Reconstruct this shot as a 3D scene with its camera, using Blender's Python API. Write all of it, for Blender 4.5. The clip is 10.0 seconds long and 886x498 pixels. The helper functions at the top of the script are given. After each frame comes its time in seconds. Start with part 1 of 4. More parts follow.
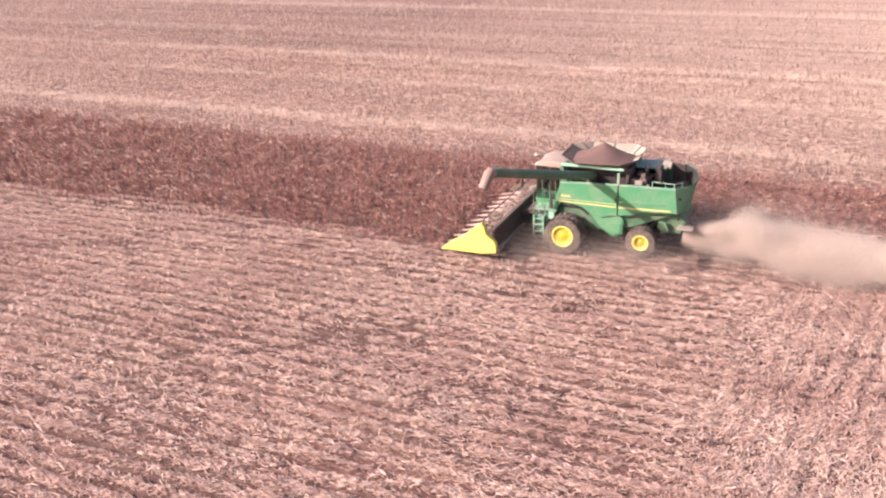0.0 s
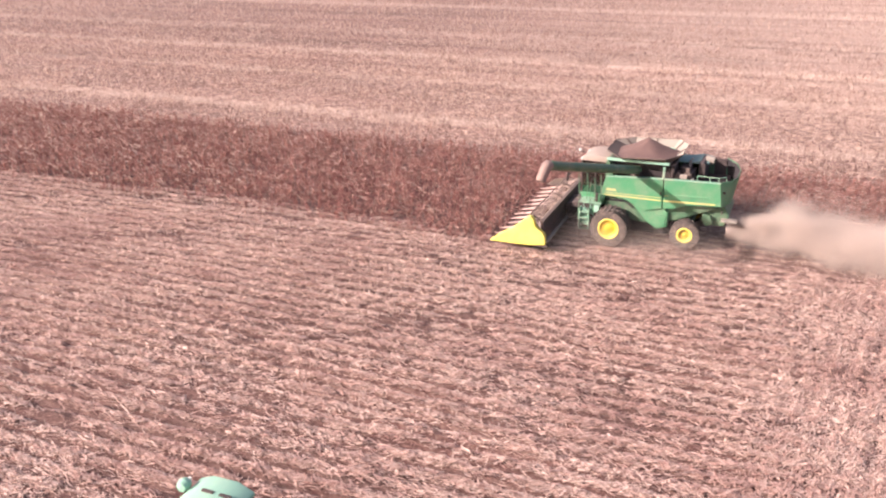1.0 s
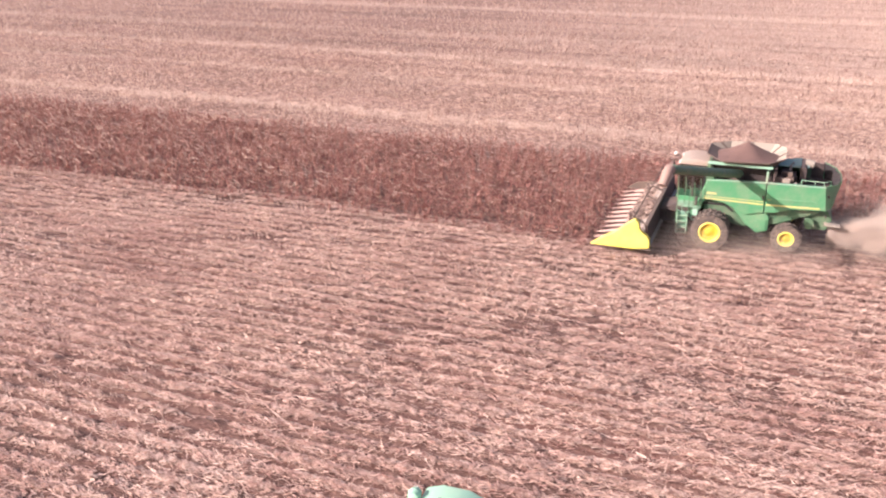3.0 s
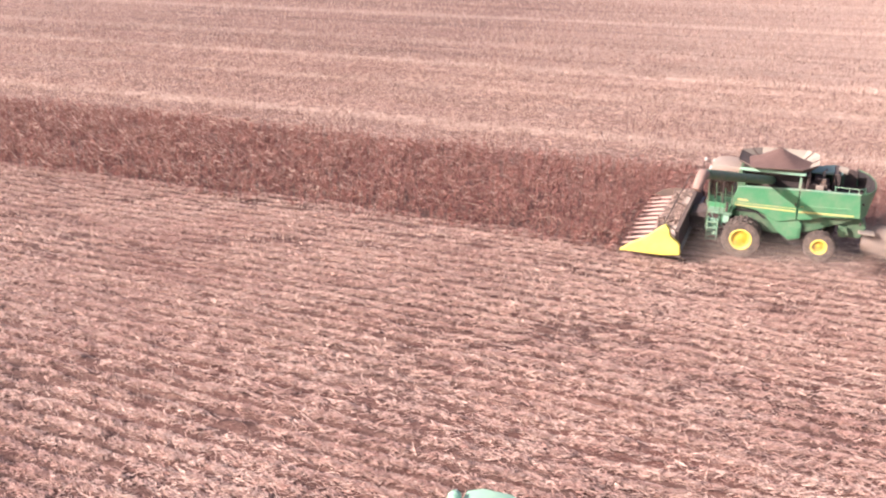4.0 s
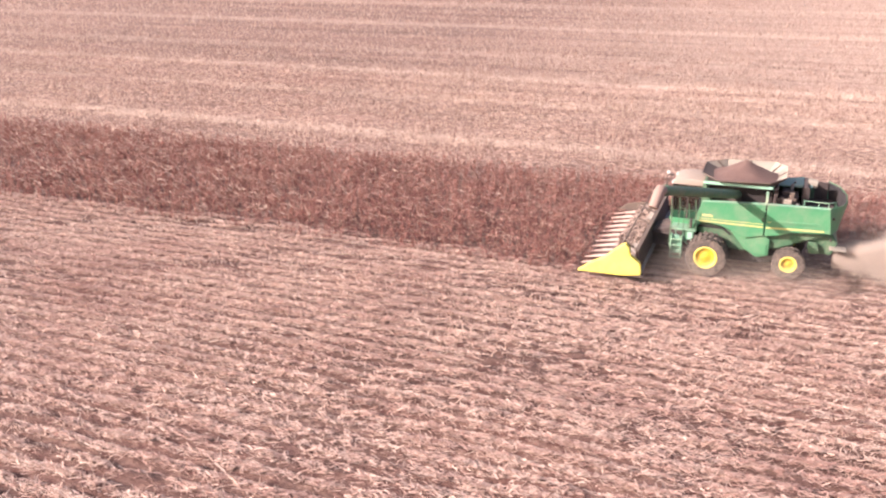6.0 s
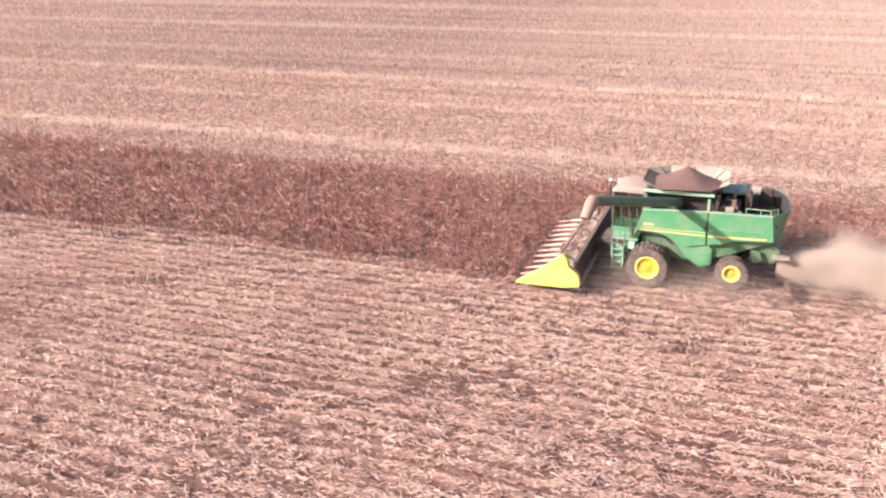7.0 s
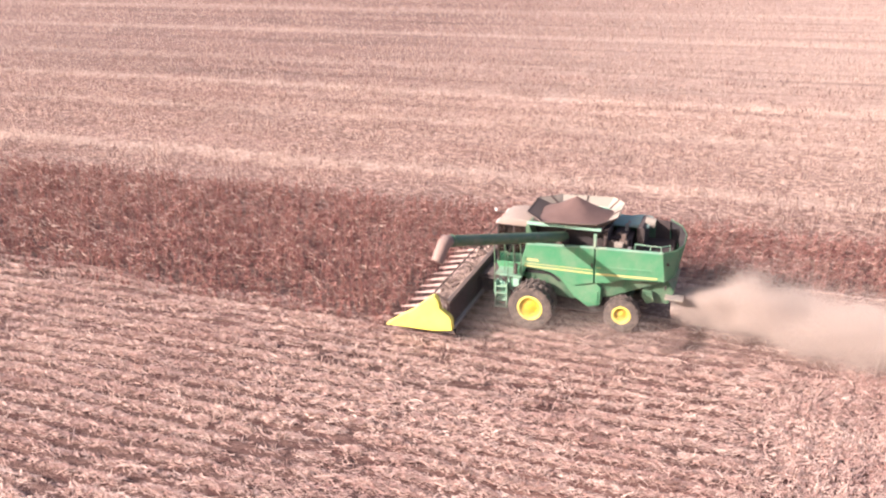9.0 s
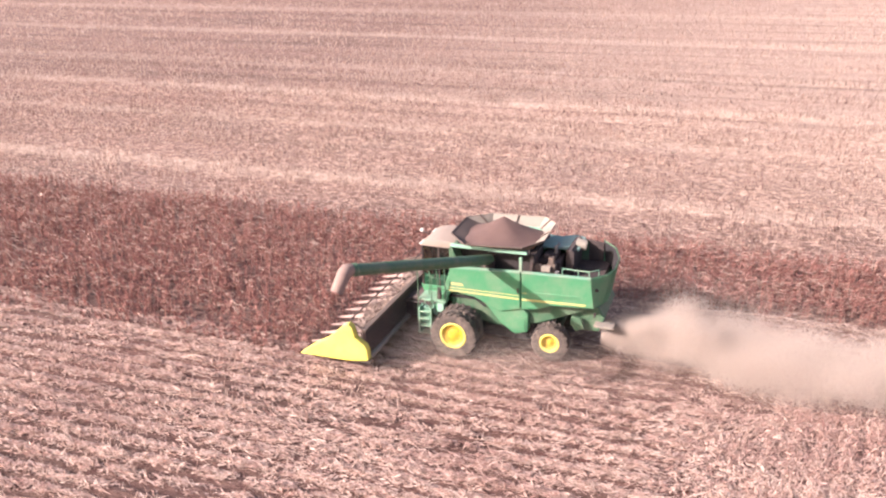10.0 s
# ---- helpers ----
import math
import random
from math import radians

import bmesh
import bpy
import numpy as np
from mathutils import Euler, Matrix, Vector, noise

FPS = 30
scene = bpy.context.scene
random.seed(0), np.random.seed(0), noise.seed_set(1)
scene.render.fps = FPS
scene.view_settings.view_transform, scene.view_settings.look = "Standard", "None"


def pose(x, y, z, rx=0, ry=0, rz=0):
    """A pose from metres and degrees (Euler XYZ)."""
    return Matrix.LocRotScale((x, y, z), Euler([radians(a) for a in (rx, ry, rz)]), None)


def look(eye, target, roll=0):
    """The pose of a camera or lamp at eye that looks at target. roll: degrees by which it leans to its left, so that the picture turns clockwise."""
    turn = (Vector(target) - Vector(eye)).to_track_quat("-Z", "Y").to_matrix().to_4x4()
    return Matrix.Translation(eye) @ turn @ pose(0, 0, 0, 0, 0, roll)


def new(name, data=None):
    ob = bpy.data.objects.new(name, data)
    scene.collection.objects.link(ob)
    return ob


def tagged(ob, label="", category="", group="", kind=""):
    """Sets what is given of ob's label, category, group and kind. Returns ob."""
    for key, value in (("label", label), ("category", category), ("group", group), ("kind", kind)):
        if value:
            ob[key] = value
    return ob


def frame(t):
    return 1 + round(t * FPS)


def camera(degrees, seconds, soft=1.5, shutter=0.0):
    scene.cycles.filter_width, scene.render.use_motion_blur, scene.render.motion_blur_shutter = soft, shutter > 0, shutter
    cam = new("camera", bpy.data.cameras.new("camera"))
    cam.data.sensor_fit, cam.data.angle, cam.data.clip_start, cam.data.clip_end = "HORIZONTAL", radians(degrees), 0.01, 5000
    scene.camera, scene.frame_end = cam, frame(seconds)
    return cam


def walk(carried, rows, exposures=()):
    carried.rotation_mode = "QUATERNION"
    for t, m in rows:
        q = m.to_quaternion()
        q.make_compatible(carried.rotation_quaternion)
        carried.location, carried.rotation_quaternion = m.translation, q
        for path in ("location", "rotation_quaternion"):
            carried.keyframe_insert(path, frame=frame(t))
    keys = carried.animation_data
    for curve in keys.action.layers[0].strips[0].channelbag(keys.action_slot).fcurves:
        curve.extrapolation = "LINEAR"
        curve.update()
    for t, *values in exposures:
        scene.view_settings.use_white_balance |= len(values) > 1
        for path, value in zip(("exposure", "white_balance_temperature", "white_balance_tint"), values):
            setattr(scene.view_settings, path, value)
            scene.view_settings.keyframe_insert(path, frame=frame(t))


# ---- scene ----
FOV = 53.97
PATH = [
    (0.0, pose(10.669, -40.183, 15.988, 68.040, 1.452, 23.687)),
    (0.5, pose(9.749, -41.306, 16.059, 68.012, 1.281, 23.566)),
    (1.0, pose(8.565, -42.384, 16.080, 68.038, 1.083, 23.236)),
    (1.5, pose(7.239, -43.295, 16.110, 68.074, 0.919, 22.885)),
    (2.0, pose(5.692, -43.985, 16.200, 68.066, 0.768, 22.424)),
    (2.5, pose(4.146, -44.408, 16.224, 68.059, 0.582, 22.028)),
    (3.0, pose(2.721, -44.512, 16.172, 68.090, 0.384, 21.710)),
    (4.5, pose(1.771, -44.443, 15.565, 69.065, 0.022, 22.989)),
    (5.0, pose(1.527, -43.760, 15.568, 69.063, 0.000, 22.868)),
    (6.5, pose(3.454, -40.153, 15.274, 69.472, 0.824, 20.821)),
    (7.0, pose(4.094, -39.150, 15.292, 69.445, 0.801, 20.256)),
    (7.5, pose(4.889, -37.992, 15.286, 69.460, 0.791, 20.147)),
    (8.0, pose(5.822, -36.708, 15.326, 69.472, 0.772, 20.119)),
    (8.5, pose(6.769, -35.383, 15.386, 69.475, 0.763, 20.069)),
    (9.0, pose(7.842, -33.801, 15.465, 69.462, 0.774, 20.024)),
    (9.5, pose(8.855, -32.348, 15.583, 69.417, 0.772, 19.956)),
    (10.0, pose(9.912, -30.712, 15.631, 69.367, 0.811, 19.802)),
]

cam = camera(FOV, 10.0, soft=2.2)
walk(cam, PATH, exposures=[(0.0, 1.11, 6650, 26), (3.0, 1.13, 6650, 26), (6.5, 1.25, 6650, 22), (10.0, 1.24, 6500, 23)])

# ---- light: low sun from ahead of the harvester, clear sky ----
SUN_WAY = Vector((1.3, 1.0, -0.9)).normalized()
world = bpy.data.worlds.new("world")
scene.world = world
world.use_nodes = True
wn = world.node_tree.nodes
sky = wn.new("ShaderNodeTexSky")
sky.sky_type, sky.sun_disc = "NISHITA", False
sky.sun_elevation = math.asin(-SUN_WAY.z)
sky.sun_rotation = radians(232.4)
world.node_tree.links.new(sky.outputs[0], wn["Background"].inputs[0])
wn["Background"].inputs[1].default_value = 0.10
sky.dust_density, sky.ozone_density = 4.0, 0.3
sun_data = bpy.data.lights.new("sun", "SUN")
sun_data.energy, sun_data.angle, sun_data.color = 4.6, radians(0.6), (1.0, 0.95, 0.88)
sun = new("sun", sun_data)
sun.matrix_world = look((-40, -40, 30), Vector((-40, -40, 30)) + SUN_WAY)


# ---- materials ----
def mix_nodes(nt, a, b, fac):
    m = nt.nodes.new("ShaderNodeMix")
    m.data_type = "RGBA"
    for sock, val in ((m.inputs[6], a), (m.inputs[7], b), (m.inputs[0], fac)):
        if isinstance(val, bpy.types.NodeSocket):
            nt.links.new(val, sock)
        elif isinstance(val, (tuple, list)):
            sock.default_value = (*val, 1)
        else:
            sock.default_value = val
    return m.outputs[2]


def ramp(nt, fac, lo, hi):
    r = nt.nodes.new("ShaderNodeMapRange")
    r.inputs[1].default_value, r.inputs[2].default_value = lo, hi
    nt.links.new(fac, r.inputs[0])
    return r.outputs[0]


def noise_of(nt, vec, scale, detail=4.0, rough=0.6):
    n = nt.nodes.new("ShaderNodeTexNoise")
    n.inputs["Scale"].default_value, n.inputs["Detail"].default_value = scale, detail
    n.inputs["Roughness"].default_value = rough
    nt.links.new(vec, n.inputs["Vector"])
    return n.outputs[0]


def stretched(nt, vec, sx, sy, sz, rot=0.0):
    m = nt.nodes.new("ShaderNodeMapping")
    m.inputs["Scale"].default_value = (sx, sy, sz)
    m.inputs["Rotation"].default_value = (0, 0, rot)
    nt.links.new(vec, m.inputs["Vector"])
    return m.outputs[0]


def blank(name, rough=0.6, metal=0.0):
    m = bpy.data.materials.new(name)
    m.use_nodes = True
    p = m.node_tree.nodes["Principled BSDF"]
    p.inputs["Roughness"].default_value, p.inputs["Metallic"].default_value = rough, metal
    geo = m.node_tree.nodes.new("ShaderNodeNewGeometry")
    return m, m.node_tree, p, geo


def bump(nt, p, height, strength, dist):
    b = nt.nodes.new("ShaderNodeBump")
    b.inputs["Strength"].default_value, b.inputs["Distance"].default_value = strength, dist
    nt.links.new(height, b.inputs["Height"])
    nt.links.new(b.outputs[0], p.inputs["Normal"])


def painted(name, colour, rough=0.4, metal=0.0, dust=0.35, dust_colour=(0.42, 0.31, 0.25), scale=1.6):
    """Paint or metal with field dust settled on it in patches and streaks."""
    m, nt, p, geo = blank(name, rough, metal)
    pos = geo.outputs["Position"]
    big = ramp(nt, noise_of(nt, pos, scale, 5), 0.42, 0.75)
    fine = ramp(nt, noise_of(nt, stretched(nt, pos, 9, 9, 3), 2.5, 3), 0.35, 0.8)
    mul = nt.nodes.new("ShaderNodeMath")
    mul.operation = "MULTIPLY_ADD"
    nt.links.new(big, mul.inputs[0])
    mul.inputs[1].default_value, mul.inputs[2].default_value = dust, dust * 0.25
    mul2 = nt.nodes.new("ShaderNodeMath")
    mul2.operation = "MULTIPLY_ADD"
    nt.links.new(fine, mul2.inputs[0])
    mul2.inputs[1].default_value = dust * 0.35
    nt.links.new(mul.outputs[0], mul2.inputs[2])
    nt.links.new(mix_nodes(nt, colour, dust_colour, mul2.outputs[0]), p.inputs["Base Color"])
    r = nt.nodes.new("ShaderNodeMath")
    r.operation = "MULTIPLY_ADD"
    nt.links.new(mul2.outputs[0], r.inputs[0])
    r.inputs[1].default_value, r.inputs[2].default_value = 0.6, rough
    nt.links.new(r.outputs[0], p.inputs["Roughness"])
    bump(nt, p, fine, 0.15, 0.01)
    return m


def scattered(name, colours, rough=0.8, trans=0.0, stain=0.0):
    """Plant pieces, each with a shade of its own between the colours."""
    m, nt, p, geo = blank(name, rough)
    cr = nt.nodes.new("ShaderNodeValToRGB")
    cr.color_ramp.elements.remove(cr.color_ramp.elements[1])
    for i, c in enumerate(colours):
        e = cr.color_ramp.elements[0] if i == 0 else cr.color_ramp.elements.new(i / (len(colours) - 1))
        e.position, e.color = i / (len(colours) - 1), (*c, 1)
    nt.links.new(geo.outputs["Random Per Island"], cr.inputs[0])
    n = ramp(nt, noise_of(nt, geo.outputs["Position"], 14, 2), 0.3, 0.7)
    dark = mix_nodes(nt, cr.outputs[0], (0.16, 0.10, 0.08), 0.3)
    col = mix_nodes(nt, dark, cr.outputs[0], n)
    if stain:
        # patches reddened by soil, drawn out along the rows
        wide = ramp(nt, noise_of(nt, stretched(nt, geo.outputs["Position"], 0.10, 0.22, 0), 1.0, 4, 0.65), 0.46, 0.66)
        k = nt.nodes.new("ShaderNodeMath")
        k.operation = "MULTIPLY"
        nt.links.new(wide, k.inputs[0])
        k.inputs[1].default_value = stain
        col = mix_nodes(nt, col, (0.25, 0.105, 0.092), k.outputs[0])
    nt.links.new(col, p.inputs["Base Color"])
    if trans:
        t = nt.nodes.new("ShaderNodeBsdfTranslucent")
        nt.links.new(cr.outputs[0], t.inputs[0])
        mx = nt.nodes.new("ShaderNodeMixShader")
        mx.inputs[0].default_value = trans
        nt.links.new(p.outputs[0], mx.inputs[1])
        nt.links.new(t.outputs[0], mx.inputs[2])
        nt.links.new(mx.outputs[0], nt.nodes["Material Output"].inputs[0])
    return m


HEADLAND_X = 8.0


def field_material():
    m, nt, p, geo = blank("field_soil", 0.95)
    pos = geo.outputs["Position"]
    sep = nt.nodes.new("ShaderNodeSeparateXYZ")
    nt.links.new(pos, sep.inputs[0])
    # fine litter speckle, drawn out along the rows
    fine = ramp(nt, noise_of(nt, stretched(nt, pos, 2.2, 6.0, 4), 1.0, 5, 0.75), 0.40, 0.60)
    speck = ramp(nt, noise_of(nt, stretched(nt, pos, 5, 8, 4), 1.7, 3, 0.8), 0.42, 0.62)
    swath = ramp(nt, noise_of(nt, stretched(nt, pos, 0.006, 0.17, 0), 1.0, 4, 0.6), 0.36, 0.66)
    patch = ramp(nt, noise_of(nt, stretched(nt, pos, 0.05, 0.16, 0), 1.0, 4, 0.6), 0.35, 0.68)
    soil = mix_nodes(nt, (0.044, 0.014, 0.011), (0.100, 0.038, 0.031), patch)
    straw = mix_nodes(nt, (0.42, 0.265, 0.205), (0.66, 0.465, 0.37), speck)
    f1 = nt.nodes.new("ShaderNodeMath")
    f1.operation = "MULTIPLY_ADD"
    nt.links.new(swath, f1.inputs[0])
    f1.inputs[1].default_value = 0.35
    beyond = ramp(nt, sep.outputs[1], -2.0, 14.0)
    # loose straw lies flat on the open side and towards the headland
    for axis, lo, hi in ((1, -30.0, -34.0), (0, 16.5, 20.0)):
        most = nt.nodes.new("ShaderNodeMath")
        most.operation = "MAXIMUM"
        nt.links.new(beyond, most.inputs[0])
        nt.links.new(ramp(nt, sep.outputs[axis], lo, hi), most.inputs[1])
        beyond = most.outputs[0]
    cover = nt.nodes.new("ShaderNodeMath")
    cover.operation = "MULTIPLY_ADD"
    nt.links.new(beyond, cover.inputs[0])
    cover.inputs[1].default_value, cover.inputs[2].default_value = 0.72, 0.08
    nt.links.new(cover.outputs[0], f1.inputs[2])
    f2 = nt.nodes.new("ShaderNodeMath")
    f2.operation, f2.use_clamp = "MULTIPLY", True
    nt.links.new(f1.outputs[0], f2.inputs[0])
    nt.links.new(fine, f2.inputs[1])
    col = mix_nodes(nt, soil, straw, f2.outputs[0])
    blot = ramp(nt, noise_of(nt, stretched(nt, pos, 0.9, 1.6, 0), 1.0, 3, 0.7), 0.44, 0.60)
    dim = nt.nodes.new("ShaderNodeMath")
    dim.operation = "MULTIPLY"
    nt.links.new(blot, dim.inputs[0])
    dim.inputs[1].default_value = 0.62
    col = mix_nodes(nt, col, mix_nodes(nt, soil, straw, 0.12), dim.outputs[0])
    # chaff windrows left by earlier passes
    wob = noise_of(nt, stretched(nt, pos, 0.5, 0.5, 0), 1.0, 4, 0.7)
    for y0, half, amount in ((18.8, 1.9, 0.42), (33.5, 1.5, 0.28), (46.0, 2.2, 0.42), (62.0, 2.6, 0.28), (90.0, 3.5, 0.3), (125.0, 5.0, 0.3)):
        d = nt.nodes.new("ShaderNodeMath")
        d.operation = "MULTIPLY_ADD"
        nt.links.new(wob, d.inputs[0])
        d.inputs[1].default_value = 7.0
        nt.links.new(sep.outputs[1], d.inputs[2])
        s = nt.nodes.new("ShaderNodeMath")
        s.operation = "SUBTRACT"
        nt.links.new(d.outputs[0], s.inputs[0])
        s.inputs[1].default_value = y0 + 3.5
        a = nt.nodes.new("ShaderNodeMath")
        a.operation = "ABSOLUTE"
        nt.links.new(s.outputs[0], a.inputs[0])
        k = ramp(nt, a.outputs[0], half, half * 0.2)
        g = nt.nodes.new("ShaderNodeMath")
        g.operation = "MULTIPLY"
        nt.links.new(k, g.inputs[0])
        g.inputs[1].default_value = amount
        col = mix_nodes(nt, col, mix_nodes(nt, (0.50, 0.36, 0.28), (0.72, 0.56, 0.45), fine), g.outputs[0])
    # the far field is painted lighter towards the headland, imitating haze and glare
    far_haze = nt.nodes.new("ShaderNodeMath")
    far_haze.operation = "MULTIPLY"
    nt.links.new(ramp(nt, sep.outputs[0], -45.0, 35.0), far_haze.inputs[0])
    nt.links.new(ramp(nt, sep.outputs[1], 10.0, 40.0), far_haze.inputs[1])
    thick = nt.nodes.new("ShaderNodeMath")
    thick.operation = "MULTIPLY"
    nt.links.new(far_haze.outputs[0], thick.inputs[0])
    thick.inputs[1].default_value = 0.56
    col = mix_nodes(nt, col, mix_nodes(nt, (0.55, 0.38, 0.30), (0.76, 0.59, 0.47), fine), thick.outputs[0])
    # old wheel tracks and bare strips along the rows, farther out
    strip = ramp(nt, noise_of(nt, stretched(nt, pos, 0.009, 0.40, 0), 1.0, 4, 0.75), 0.50, 0.64)
    out = ramp(nt, sep.outputs[1], 14.0, 50.0)
    sm = nt.nodes.new("ShaderNodeMath")
    sm.operation = "MULTIPLY"
    nt.links.new(strip, sm.inputs[0])
    nt.links.new(out, sm.inputs[1])
    sm2 = nt.nodes.new("ShaderNodeMath")
    sm2.operation = "MULTIPLY"
    nt.links.new(sm.outputs[0], sm2.inputs[0])
    sm2.inputs[1].default_value = 0.5
    col = mix_nodes(nt, col, soil, sm2.outputs[0])
    nt.links.new(col, p.inputs["Base Color"])
    bump(nt, p, fine, 0.6, 0.08)
    return m


GREEN = painted("green_paint", (0.030, 0.228, 0.102), 0.34, dust=0.21)
# dark copy of the green paint, with shade on low and inner parts mixed in
SHADED_DARK_GREEN = painted("shaded_dark_green_paint", (0.016, 0.11, 0.05), 0.5, dust=0.25)
PALE_GREEN = painted("weathered_green_paint", (0.12, 0.34, 0.22), 0.5, dust=0.4)
YELLOW = painted("yellow_paint", (0.56, 0.36, 0.010), 0.4, dust=0.16)
SHIELD = painted("lemon_poly", (0.77, 0.65, 0.10), 0.5, dust=0.22)
STRIPE = painted("yellow_stripe", (0.50, 0.48, 0.16), 0.4, dust=0.3)
RUBBER = painted("tyre_rubber", (0.03, 0.027, 0.026), 0.8, dust=0.28, scale=5)
# base and dust raised past real dust, painting in haze that lifts dark areas
BLACK = painted("black_metal", (0.024, 0.019, 0.020), 0.65, dust=0.32, dust_colour=(0.26, 0.17, 0.14))
STEEL = painted("worn_steel", (0.32, 0.31, 0.30), 0.42, metal=0.6, dust=0.4)
CREAM = painted("dusty_cream_panel", (0.22, 0.205, 0.17), 0.6, dust=0.5, dust_colour=(0.42, 0.31, 0.25))
ROOF = painted("dusty_cab_roof", (0.30, 0.24, 0.20), 0.6, dust=0.5, dust_colour=(0.30, 0.22, 0.18))
SNOUT = painted("dusty_poly_snout", (0.44, 0.30, 0.26), 0.6, dust=0.5, dust_colour=(0.36, 0.24, 0.19))
SPOUT = painted("dusty_rubber_spout", (0.21, 0.135, 0.115), 0.7, dust=0.4)
LINER = painted("tank_liner", (0.10, 0.072, 0.06), 0.7, dust=0.4, dust_colour=(0.20, 0.14, 0.11))
MINT = painted("mint_green_paint", (0.24, 0.46, 0.34), 0.45, dust=0.15)
LAMP = painted("lamp_lens", (0.75, 0.72, 0.66), 0.15, dust=0.2)
# near-black that puts the tank recess's shadow into the colour
RECESS_SHADE = painted("recess_shade_metal", (0.016, 0.013, 0.014), 0.7, dust=0.16, dust_colour=(0.24, 0.16, 0.13))
# teal lightened in colour to offset the tank's shadow on the cover
COVER = painted("lightened_teal_paint", (0.20, 0.36, 0.32), 0.6, metal=0.0, dust=0.3)
# black of the hood lining, also painted shade under the body
LINING_AND_SHADE = painted("lining_and_shade_black", (0.012, 0.011, 0.014), 0.75, dust=0.05)
# soil brown deepened by the shade on the header's back
HEADWALL = painted("soiled_shaded_header_wall", (0.045, 0.028, 0.030), 0.75, dust=0.3, dust_colour=(0.20, 0.12, 0.105))
SEAT = painted("seat_cloth", (0.05, 0.05, 0.05), 0.9, dust=0.1)


def glass_material():
    m, nt, p, geo = blank("tinted_glass", 0.04)
    p.inputs["Base Color"].default_value = (0.16, 0.20, 0.19, 1)
    p.inputs["Transmission Weight"].default_value = 1.0
    p.inputs["IOR"].default_value = 1.45
    return m


def grain_material(name, a, b):
    m, nt, p, geo = blank(name, 0.85)
    pos = geo.outputs["Position"]
    n = ramp(nt, noise_of(nt, pos, 30, 3, 0.8), 0.35, 0.65)
    w = ramp(nt, noise_of(nt, pos, 1.4, 4), 0.35, 0.7)
    nt.links.new(mix_nodes(nt, mix_nodes(nt, a, b, n), mix_nodes(nt, b, a, 0.3), w), p.inputs["Base Color"])
    bump(nt, p, n, 0.5, 0.02)
    return m


GLASS = glass_material()
GRAIN = grain_material("harvested_grain", (0.078, 0.043, 0.037), (0.165, 0.098, 0.083))
CART_GRAIN = grain_material("pale_grain", (0.52, 0.40, 0.32), (0.66, 0.52, 0.43))
FIELD = field_material()
STRAW = scattered("straw", [(0.32, 0.198, 0.158), (0.56, 0.39, 0.315), (0.70, 0.525, 0.435), (0.80, 0.64, 0.54), (0.20, 0.098, 0.084)], trans=0.15, stain=0.40)
CHAFF = scattered("chopped_straw", [(0.36, 0.196, 0.163), (0.55, 0.364, 0.303), (0.68, 0.493, 0.413), (0.76, 0.583, 0.492), (0.44, 0.260, 0.220)], trans=0.2, stain=0.42)
TROUGH = scattered("trampled_crop", [(0.22, 0.150, 0.122), (0.32, 0.235, 0.195), (0.42, 0.32, 0.265), (0.17, 0.105, 0.088)])
CUT_CROP = scattered("dry_crop", [(0.075, 0.026, 0.026), (0.165, 0.066, 0.060), (0.285, 0.148, 0.127), (0.11, 0.042, 0.039), (0.42, 0.265, 0.22)], trans=0.12)
# husk tones made pale to put sunlight on the row crowns into the colour
HUSK = scattered("sunlit_husk", [(0.36, 0.225, 0.175), (0.56, 0.395, 0.31), (0.74, 0.57, 0.46)], trans=0.2)
CROP = scattered("dry_crop", [(0.17, 0.060, 0.051), (0.28, 0.107, 0.089), (0.38, 0.17, 0.138), (0.25, 0.096, 0.080), (0.60, 0.35, 0.28)], trans=0.15)
DUST = scattered("dust", [(0.585, 0.495, 0.435), (0.605, 0.515, 0.455)], rough=1.0, trans=0.5)
dn = DUST.node_tree
thin = dn.nodes.new("ShaderNodeMixShader")
thin.inputs[0].default_value = 0.45
dn.links.new(dn.nodes.new("ShaderNodeBsdfTransparent").outputs[0], thin.inputs[1])
dn.links.new(dn.nodes["Mix Shader"].outputs[0], thin.inputs[2])
dn.links.new(thin.outputs[0], dn.nodes["Material Output"].inputs[0])


# ---- mesh helpers ----
def thing(name, at, label, category, group="", kind=""):
    ob = new(name)
    ob.location = at
    ob.empty_display_size = 0.3
    return tagged(ob, label, category, group, kind)


def part(name, bm, material, parent=None, label=""):
    """Links a bmesh, in world coordinates, as one mesh under a thing or a part."""
    me = bpy.data.meshes.new(name)
    bmesh.ops.recalc_face_normals(bm, faces=bm.faces[:])
    bm.to_mesh(me)
    bm.free()
    me.materials.append(material)
    ob = new(name, me)
    if parent is not None:
        ob.parent = parent
        ob.matrix_parent_inverse = Matrix.Translation(parent.location).inverted()
    return tagged(ob, label)


def smooth(ob, angle=40):
    for f in ob.data.polygons:
        f.use_smooth = True
    ob.data.set_sharp_from_angle(angle=radians(angle))
    return ob


def rounded(bm, width, segments=2, sharp=30):
    edges = [e for e in bm.edges if len(e.link_faces) == 2 and e.calc_face_angle(0) > radians(sharp)]
    bmesh.ops.bevel(bm, geom=edges, offset=width, segments=segments, affect="EDGES", profile=0.6, clamp_overlap=True)
    return bm


